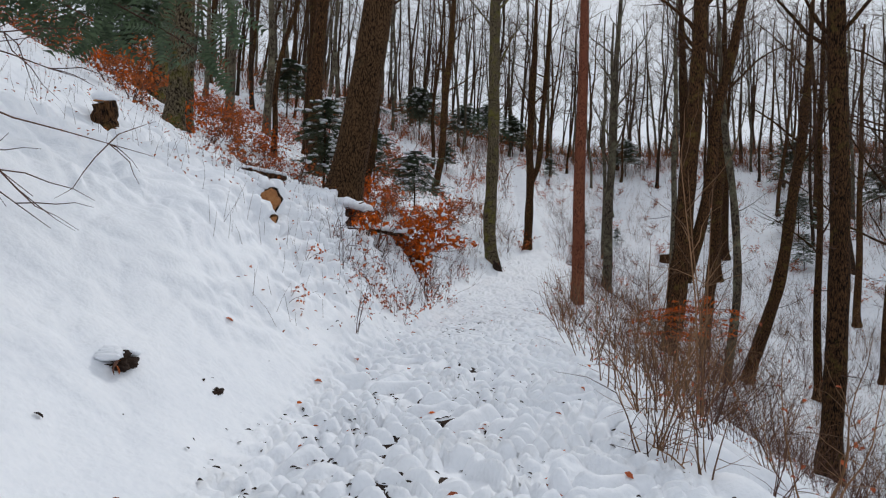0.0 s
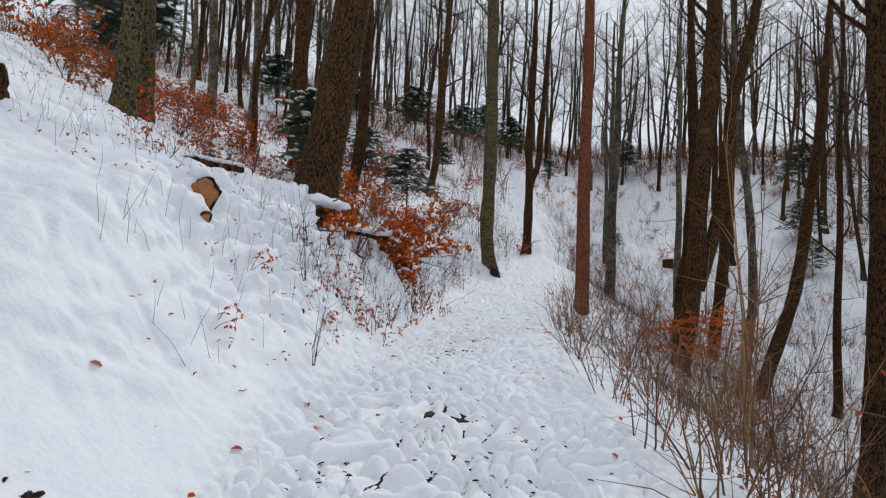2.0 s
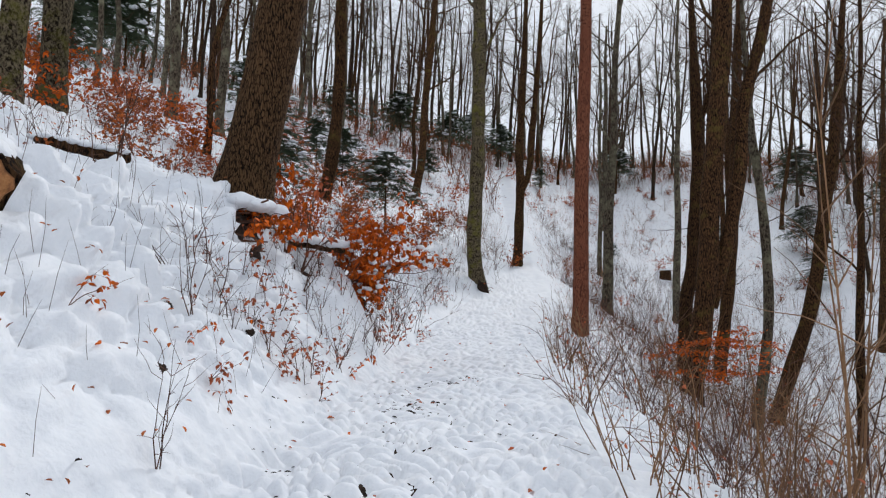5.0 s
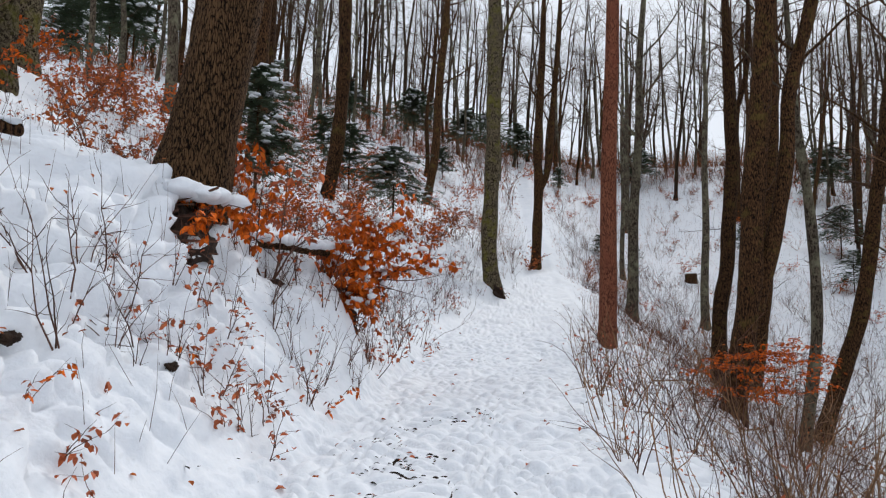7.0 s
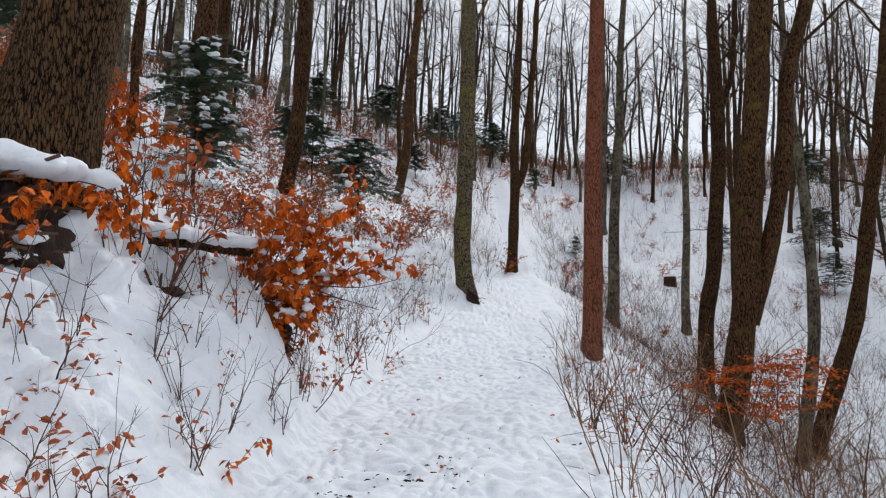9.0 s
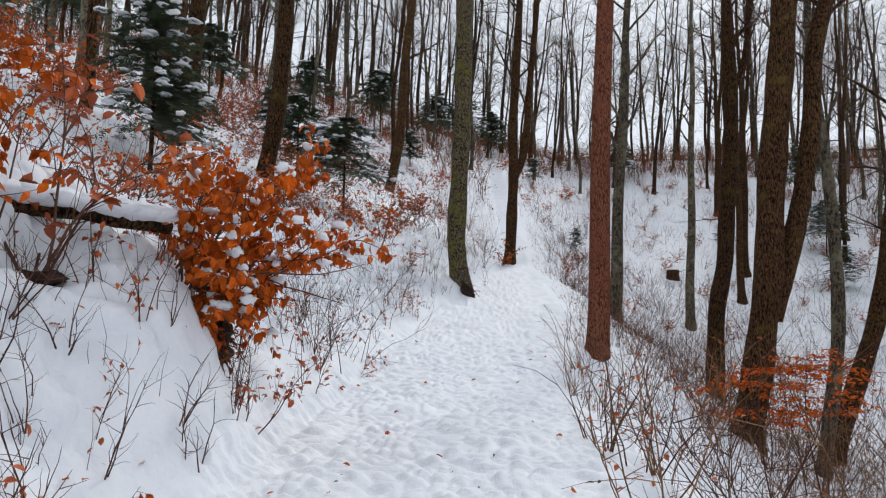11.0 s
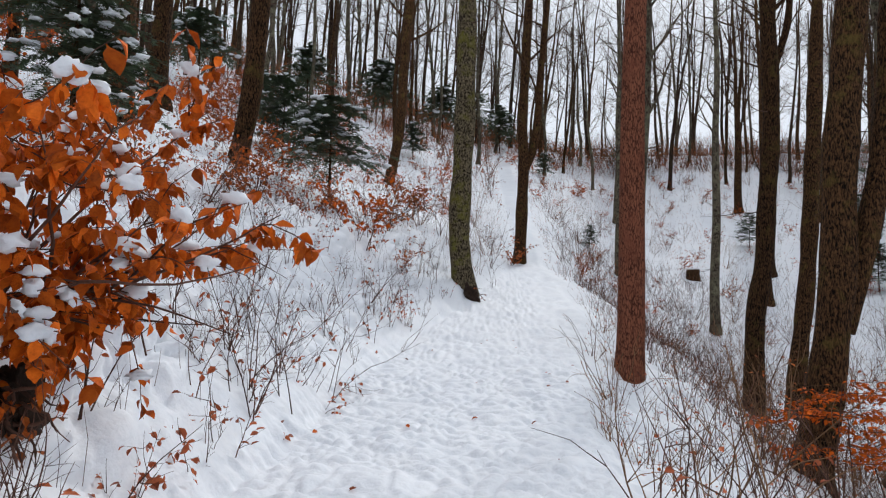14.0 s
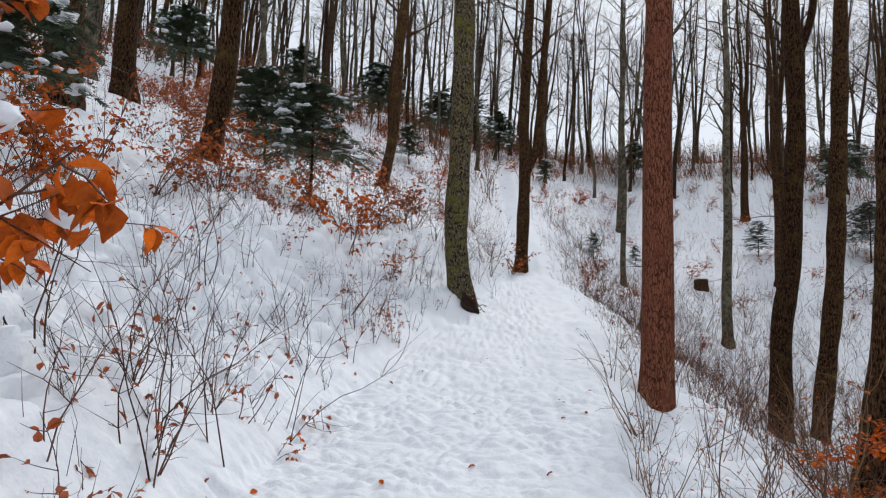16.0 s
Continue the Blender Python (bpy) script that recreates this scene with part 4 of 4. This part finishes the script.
# ---- ground litter and far brush, too many to count ----
def litter():
    rng = random.Random(9)
    crumbs, red = Shape(), Shape()
    nr = np.random.default_rng(4)
    py = 2.6 + 11 * nr.random(11000) ** 1.6
    px = (left_edge(py) + right_edge(py)) / 2 - 0.3 + nr.normal(0, 0.48, 11000)
    # kept mostly to creases, where the dark crumbs double as crease shadow
    keep = (path_creases(px, py) < 0.4) & (lattice(px / 0.35, py / 0.5, 21) + nr.normal(0, 0.12, 11000) > np.interp(py, [2.6, 6, 9, 13], [0.42, 0.52, 0.68, 0.85]))
    px, py = px[keep], py[keep]
    for x, y, z in zip(px, py, snow_z(px, py)):
        a = rng.uniform(0, 6.28)
        (crumbs if rng.random() < 0.86 else red).leaf((x, y, z + 0.004), (math.cos(a), math.sin(a) * 0.4, rng.gauss(0.05, 0.15)), (rng.gauss(0, 0.4), rng.gauss(0, 0.4), 1), rng.uniform(0.015, 0.055), rng.uniform(0.008, 0.022))
    ob = new("leaf_litter", crumbs.mesh("leaf_litter", EARTH, False))
    tagged(ob, "dark crumbs of leaf and soil that also darken the trodden snow's creases as shade", "leaf litter", kind="stuff")
    tagged(new("leaf_litter", red.mesh("leaf_litter", LEAF_RED, False)), "red-brown scraps of leaf lying on the trodden snow", "leaf litter", kind="stuff")
    twig_bed, leaf_bed = Shape(), Shape()
    py = nr.uniform(6, 74, 24000)
    far = 0.3 + np.abs(nr.normal(0, 1, 24000)) * (3.0 + py * 0.2)
    px = np.where(nr.random(24000) < 0.5, left_edge(py) - far, right_edge(py) + far)
    for x, y, z in zip(px, py, snow_z(px, py)):
        big = 0.6 + y / 45
        if rng.random() < 0.55:
            h = rng.uniform(0.15, 0.5) * big
            tip = Vector((x + rng.gauss(0, 0.3) * h, y + rng.gauss(0, 0.3) * h, z + h))
            mid = Vector((x, y, z)).lerp(tip, 0.5) + Vector((rng.gauss(0, 0.05), 0, 0)) * h
            r = 0.0022 * big
            twig_bed.tube([(x, y, z - 0.05), mid, tip], [r, r * 0.8, r * 0.3], 3, cap=False)
        else:
            for _ in range(rng.randint(1, 4)):
                p = (x + rng.gauss(0, 0.12) * big, y + rng.gauss(0, 0.12) * big, z + rng.uniform(0.005, 0.03 if y < 18 else 0.3) * big)
                (leaf_bed.leaf if y < 14 else leaf_bed.flake)(p, (rng.gauss(0, 1), rng.gauss(0, 1), rng.gauss(-0.2, 0.5)), (0, 0, 1), 0.05 * big, 0.03 * big)
    tagged(new("undergrowth", twig_bed.mesh("undergrowth", STEM_DARK)), "thin bare twigs sticking out of the snow", "undergrowth", kind="stuff")
    tagged(new("undergrowth", leaf_bed.mesh("undergrowth", LEAF_DULL, False)), "dull brown withered leaves above the snow", "undergrowth", kind="stuff")
    tangle = Shape()
    py = nr.uniform(9, 48, 7000)
    px = right_edge(py) + 1.2 + np.abs(nr.normal(0, 1, 7000)) * (1.8 + py * 0.2)
    for x, y, z in zip(px, py, snow_z(px, py)):
        h = rng.uniform(0.3, 1.1)
        pts = bend(rng, (x, y, z - 0.05), (rng.gauss(0, 0.5), rng.gauss(0, 0.5), 1), h, 4, 0.22, 0)
        r = 0.003 + 0.0001 * y
        tangle.tube(pts, [r, r * 0.9, r * 0.75, r * 0.55, r * 0.3], 3, cap=False)
    tagged(new("undergrowth", tangle.mesh("undergrowth", STEM_DARK)), "tangle of thin dark stems on the slope below the path", "undergrowth", kind="stuff")
    brush, rust = Shape(), Shape()
    px, py = nr.uniform(-46, 52, 10500), np.where(nr.random(10500) < 0.42, nr.uniform(68, 82, 10500), nr.uniform(44, 80, 10500))
    for x, y, z in zip(px, py, snow_z(px, py)):
        if 2 < x < 28 and y < 67:
            continue
        h = rng.uniform(0.8, 3.0)
        pts = bend(rng, (x, y, z - 0.1), (rng.gauss(0, 0.25), 0, 1), h, 3, 0.15, 0)
        brush.tube(pts, [0.024, 0.019, 0.014, 0.006], 3, cap=False)
        for _ in range(2):
            i = rng.randint(1, 2)
            sub = bend(rng, pts[i], (rng.gauss(0, 1), rng.gauss(0, 0.4), 0.8), h * 0.35, 2, 0.2, 0)
            brush.tube(sub, [0.007, 0.005, 0.002], 3, cap=False)
        if rng.random() < 0.55:
            for _ in range(12):
                p = pts[rng.randint(0, 2)] + Vector((rng.gauss(0, 0.35), rng.gauss(0, 0.2), rng.gauss(0, 0.3)))
                rust.flake(p, (rng.gauss(0, 1), rng.gauss(0, 1), rng.gauss(-0.2, 0.5)), (0, 0, 1), 0.17, 0.11)
    tagged(new("far_brush", brush.mesh("far_brush", BRUSH)), "hazy brown brush along the crest of the hill", "brush", kind="stuff")
    tagged(new("far_brush", rust.mesh("far_brush", LEAF_DULL, False)), "rust-coloured leaves of the far brush", "brush", kind="stuff")


litter()

# single leaves that lie on the snow
flat = []
for v in range(3):
    one = Shape()
    one.leaf((-0.5, 0, 0), (1, 0, 0), (0, 0, 1), 1, 0.6, 0.05 + 0.1 * v)
    flat.append(one.mesh("fallen_leaf", (LEAF, LEAF_RED, LEAF_RED)[v], False))
rng = random.Random(12)
for i in range(90):
    y = rng.uniform(3, 22)
    x = rng.uniform(float(left_edge(y)) - 0.9, float(right_edge(y)) + 0.1)
    ob = tagged(new("fallen_leaf", flat[i % 3]), "curled red-brown leaf lying on the snow", "leaf", "fallen leaves on the snow")
    s = rng.uniform(0.035, 0.075)
    ob.matrix_basis = Matrix.Translation((x, y, on_snow(x, y) + 0.01)) @ Euler((rng.gauss(0, 0.3), rng.gauss(0, 0.3), rng.uniform(0, 6.28))).to_matrix().to_4x4() @ Matrix.Diagonal((s, s, s, 1))


# ---- the heap of branches and its shelf of snow below the oak ----
def branch_heap():
    rng = random.Random(64)
    ob = thing("branch_heap", -1.75, 10.95, 1.75, "heap of stacked branches under a thick shelf of snow", "branches")
    for i in range(13):
        wood_ = Shape()
        h = rng.uniform(-0.2, 0.3)
        pts = bend(rng, (-0.45, rng.uniform(-0.3, 0.25), h), (1, rng.gauss(0.1, 0.3), rng.gauss(-0.05, 0.12)), rng.uniform(0.5, 0.85) + 0.3 * max(0, h), 6, 0.07, -0.01)
        wood_.tube(pts, [rng.uniform(0.009, 0.02) * (1 - 0.4 * k / 6) for k in range(7)], 6)
        part("branch", wood_, STEM_DARK, ob)
    shelf = Shape()
    for i in range(30):
        u = i / 29
        shelf.blob((-0.75 + 0.95 * u + rng.gauss(0, 0.02), -0.2 + 0.32 * u + rng.gauss(0, 0.1), 0.4 - 0.07 * u * u + rng.gauss(0, 0.012)), 0.2 - 0.05 * u, 0.2 - 0.05 * u, 0.095 - 0.03 * u, rng, 0.22, 9, 14)
    tagged(part("snow_shelf", shelf, SNOW, ob, "thick overhanging shelf of snow"), kind="stuff")
    pads = Shape()
    for i in range(9):
        pads.blob((rng.uniform(-0.25, 0.12), rng.uniform(-0.35, 0.1), rng.uniform(-0.25, 0.12)), rng.uniform(0.05, 0.12), rng.uniform(0.06, 0.12), rng.uniform(0.035, 0.07), rng, 0.3, 8, 12)
    tagged(part("snow_pads", pads, SNOW, ob, "lumps of snow on the lower branches"), kind="stuff")


branch_heap()


# ---- stumps, logs, hollows ----
def stump(x, y, dia, height, label, tilt=0.0, cut=False):
    rng = random.Random(int(x * 100))
    ob = thing("tree_stump", x, y, on_snow(x, y) - 0.12, label, "stump")
    ob.rotation_euler = (tilt, 0, 0.4)
    body, top, cap = Shape(), Shape(), Shape()
    n = 6
    pts = [(rng.gauss(0, 0.01), rng.gauss(0, 0.01), (height + 0.12) * i / n) for i in range(n + 1)]
    body.tube(pts, [dia / 2 * (1.25 - 0.3 * (i / n) ** 0.5 + rng.gauss(0, 0.02)) for i in range(n + 1)], 14)
    part("body", body, BARK_BROWN, ob)
    top.tube([(0, 0, height + 0.118), (0, 0, height + 0.135)], [dia * 0.44, dia * 0.42], 14)
    part("cut_face", top, CUT, ob, "pale orange-brown cut wood")
    cap.blob((0, 0, height + 0.17), dia * 0.52, dia * 0.5, 0.07, rng, 0.12)
    part("snow_cap", cap, SNOW, ob, "rounded cap of snow")


def log(x, y, z, way, length, dia, label, snow_on=True, cut=True, deep=1.0):
    rng = random.Random(int(abs(x * 131 + y * 17)))
    ob = thing("log", x, y, z, label, "log")
    w = Vector(way).normalized()
    body = Shape()
    pts = [w * (length * i / 6) + Vector((rng.gauss(0, 0.01), rng.gauss(0, 0.01), rng.gauss(0, 0.01))) for i in range(7)]
    body.chunk(pts, [dia / 2 * rng.uniform(0.92, 1.08) for _ in pts], 14, rng, 0.2 if dia > 0.2 else 0.08)
    part("body", body, BARK_BROWN, ob)
    if cut:
        face = Shape()
        face.chunk([-w * 0.035, -w * 0.012, w * 0.004], [dia * 0.3, dia * 0.42, dia * 0.46], 14, rng, 0.22)
        part("cut_face", face, CUT, ob, "orange-brown sawn end")
    if snow_on:
        cap = Shape()
        for i in range(0 if dia < 0.2 else 1, 7):
            cap.blob(w * (length * (i + 0.3) / 7) + Vector((0, 0, dia * (0.3 + 0.2 * deep))), length / 8 * (0.7 + 0.3 * deep), dia * 0.55 * deep, dia * 0.3 * deep, rng, 0.25, 8, 12)
        tagged(part("snow_cap", cap, SNOW, ob, "thick ridge of snow"), kind="stuff")


def hollow(x, y, z, rx, ry, rz, label, roots=0, lips=7):
    """Bare dark soil under an overhang of snow, with torn roots; in gaps its colour stands in for shade."""
    rng = random.Random(int(abs(x * 57 + y * 91)))
    ob = thing("bare_earth", x, y, z, label, "earth")
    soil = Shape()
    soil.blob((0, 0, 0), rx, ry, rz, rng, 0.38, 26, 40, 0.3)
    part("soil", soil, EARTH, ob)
    leaves = Shape()
    for _ in range(roots):
        r = Shape()
        a = rng.uniform(-0.9, 0.5)
        pts = bend(rng, (rx * 0.6 * math.cos(a), ry * 0.8 * math.sin(a), rng.uniform(-0.1, rz)), (math.cos(a), math.sin(a), -0.5), rng.uniform(0.12, 0.36), 6, 0.3, -0.18)
        r.tube(pts, [rng.uniform(0.006, 0.016) * (1 - 0.8 * i / 6) for i in range(7)], 5)
        part("root", r, STEM_DARK, ob)
        for _ in range(2):
            leaves.leaf(pts[rng.randint(1, 5)], (rng.gauss(0, 1), rng.gauss(0, 1), -0.6), (0, 0, 1), 0.06, 0.035)
    if leaves.v:
        tagged(part("foliage", leaves, LEAF_DULL, ob, "withered brown leaves", smooth=False), kind="stuff")
    lip = Shape()
    for i in range(lips):
        u = i / 6 - 0.5
        lip.blob((-rx * 0.35 + abs(u) * 0.1, u * 2.1 * ry, rz * (1.0 - 1.0 * abs(u)) + 0.02), rx * 0.85, ry * 0.42, rz * 0.42, rng, 0.25)
    if lips:
        tagged(part("snow_lip", lip, SNOW, ob, "overhanging lip of snow"), kind="stuff")


stump(13.4, 47.5, 0.75, 0.55, "small dark sawn stump on the far snowy slope")
stump(-3.65, 7.3, 0.26, 0.22, "broken brown stump capped with snow on the bank", 0.2)
log(-1.85, 7.55, on_snow(-1.85, 7.55) + 0.05, (-0.55, 0.75, 0.3), 0.7, 0.27, "sawn log end showing orange-brown wood under snow")
log(-1.75, 7.35, on_snow(-1.75, 7.35) + 0.0, (-0.5, 0.6, 0.35), 0.4, 0.12, "thin broken branch end in the snowy bank")
log(-2.9, 9.3, on_snow(-2.9, 9.3) + 0.03, (0.5, 0.85, 0.0), 0.8, 0.09, "snow-covered fallen branch on the bank", cut=False)
hollow(-1.82, 11.1, 1.72, 0.16, 0.34, 0.24, "dark earth lump standing in for the shaded hollow under stacked branches below the oak", 6, 0)
hollow(-1.06, 13.62, 0.86, 0.13, 0.18, 0.17, "torn dark earth and roots under the beech bush", 26, 0)
hollow(0.9, 25.6, on_snow(0.9, 25.5) - 0.02, 0.2, 0.2, 0.3, "dark roots and earth bared at the foot of a beech", 14, 0)
hollow(-1.5, 12.3, on_snow(-1.5, 12.3) + 0.02, 0.1, 0.16, 0.06, "dark earth lump standing in for the shaded gap under a snow-laden branch", 3, 0)
log(-1.75, 12.1, on_snow(-1.6, 12.2) + 0.13, (0.55, 0.75, -0.05), 1.1, 0.09, "fallen branch capped with thick snow", cut=False, deep=2.4)
hollow(-1.47, 4.1, on_snow(-1.47, 4.1) - 0.035, 0.1, 0.09, 0.055, "small dark hole in the smooth snowbank", 2, 7)
# dark lumps that put the shade of deep gaps into colour
for x, y in ((-1.08, 4.55), (-1.1, 8.0), (-1.41, 8.68), (-1.2, 9.75)):
    hollow(x, y, on_snow(x, y) - 0.016, 0.035, 0.05, 0.03, "small lump of dark earth giving a shaded gap between snow cushions on the bank", 0, 0)


# ---- a conifer's hanging boughs where the walk begins ----
def hanging_boughs():
    rng = random.Random(88)
    x0, y0 = -2.75, 3.1
    ob = thing("spruce_tree", x0, y0, on_snow(x0, y0), "tall dark spruce whose low boughs hang over the bank", "spruce tree")
    trunk, green = Shape(), Shape()
    trunk.tube([(0, 0, -0.3), (0, 0, 1.5), (-0.02, 0, 5), (0, 0, 12)], [0.2, 0.15, 0.12, 0.03], 12)
    part("trunk", trunk, BARK_BROWN, ob)
    for j in range(16):
        a = 0.45 + 0.8 * rng.random() if j < 9 else rng.uniform(0, 6.28)
        zz = rng.uniform(2.45, 2.75) - ob.location.z if j < 9 else rng.uniform(2.5, 9)
        pts = bend(rng, (0, 0, zz), (math.cos(a), math.sin(a), 0.1), rng.uniform(1.4, 2.2), 8, 0.04, -0.03)
        limb_ = Shape()
        limb_.tube(pts, [0.016 * (1 - 0.8 * i / 8) for i in range(9)], 5)
        part("bough", limb_, STEM_DARK, ob)
        for i in range(3, 9):
            for _ in range(7):
                w = Vector((rng.gauss(0, 0.7), rng.gauss(0, 0.7), rng.gauss(-0.6, 0.3))).normalized()
                for k in range(9):
                    q = pts[i] + w * (0.28 * k / 9)
                    for s2 in (-1, 1):
                        green.blade(q, q + (w * 0.6 + w.orthogonal() * s2 * 0.7 + Vector((0, 0, 0.2))).normalized() * 0.045, w, 0.011)
    tagged(part("foliage", green, NEEDLE, ob, "dark green needles", smooth=False), kind="stuff")
    for j in range(5):
        pts = bend(rng, (0, 0, 0.3 + 0.12 * j), (0.9, 0.35 + 0.1 * j, 0.0), rng.uniform(1.3, 1.9), 8, 0.1, -0.04)
        dead = Shape()
        dead.tube(pts, [0.011 * (1 - 0.85 * i / 8) for i in range(9)], 4)
        for _ in range(8):
            i = rng.randint(2, 7)
            sub = bend(rng, pts[i], (rng.gauss(0.5, 0.5), rng.gauss(0.2, 0.5), rng.gauss(-0.3, 0.5)), rng.uniform(0.2, 0.5), 4, 0.25, -0.05)
            dead.tube(sub, [0.004, 0.0035, 0.003, 0.002, 0.001], 3, cap=False)
        part("dead_branch", dead, STEM_DARK, ob, "bare dead branch")


hanging_boughs()
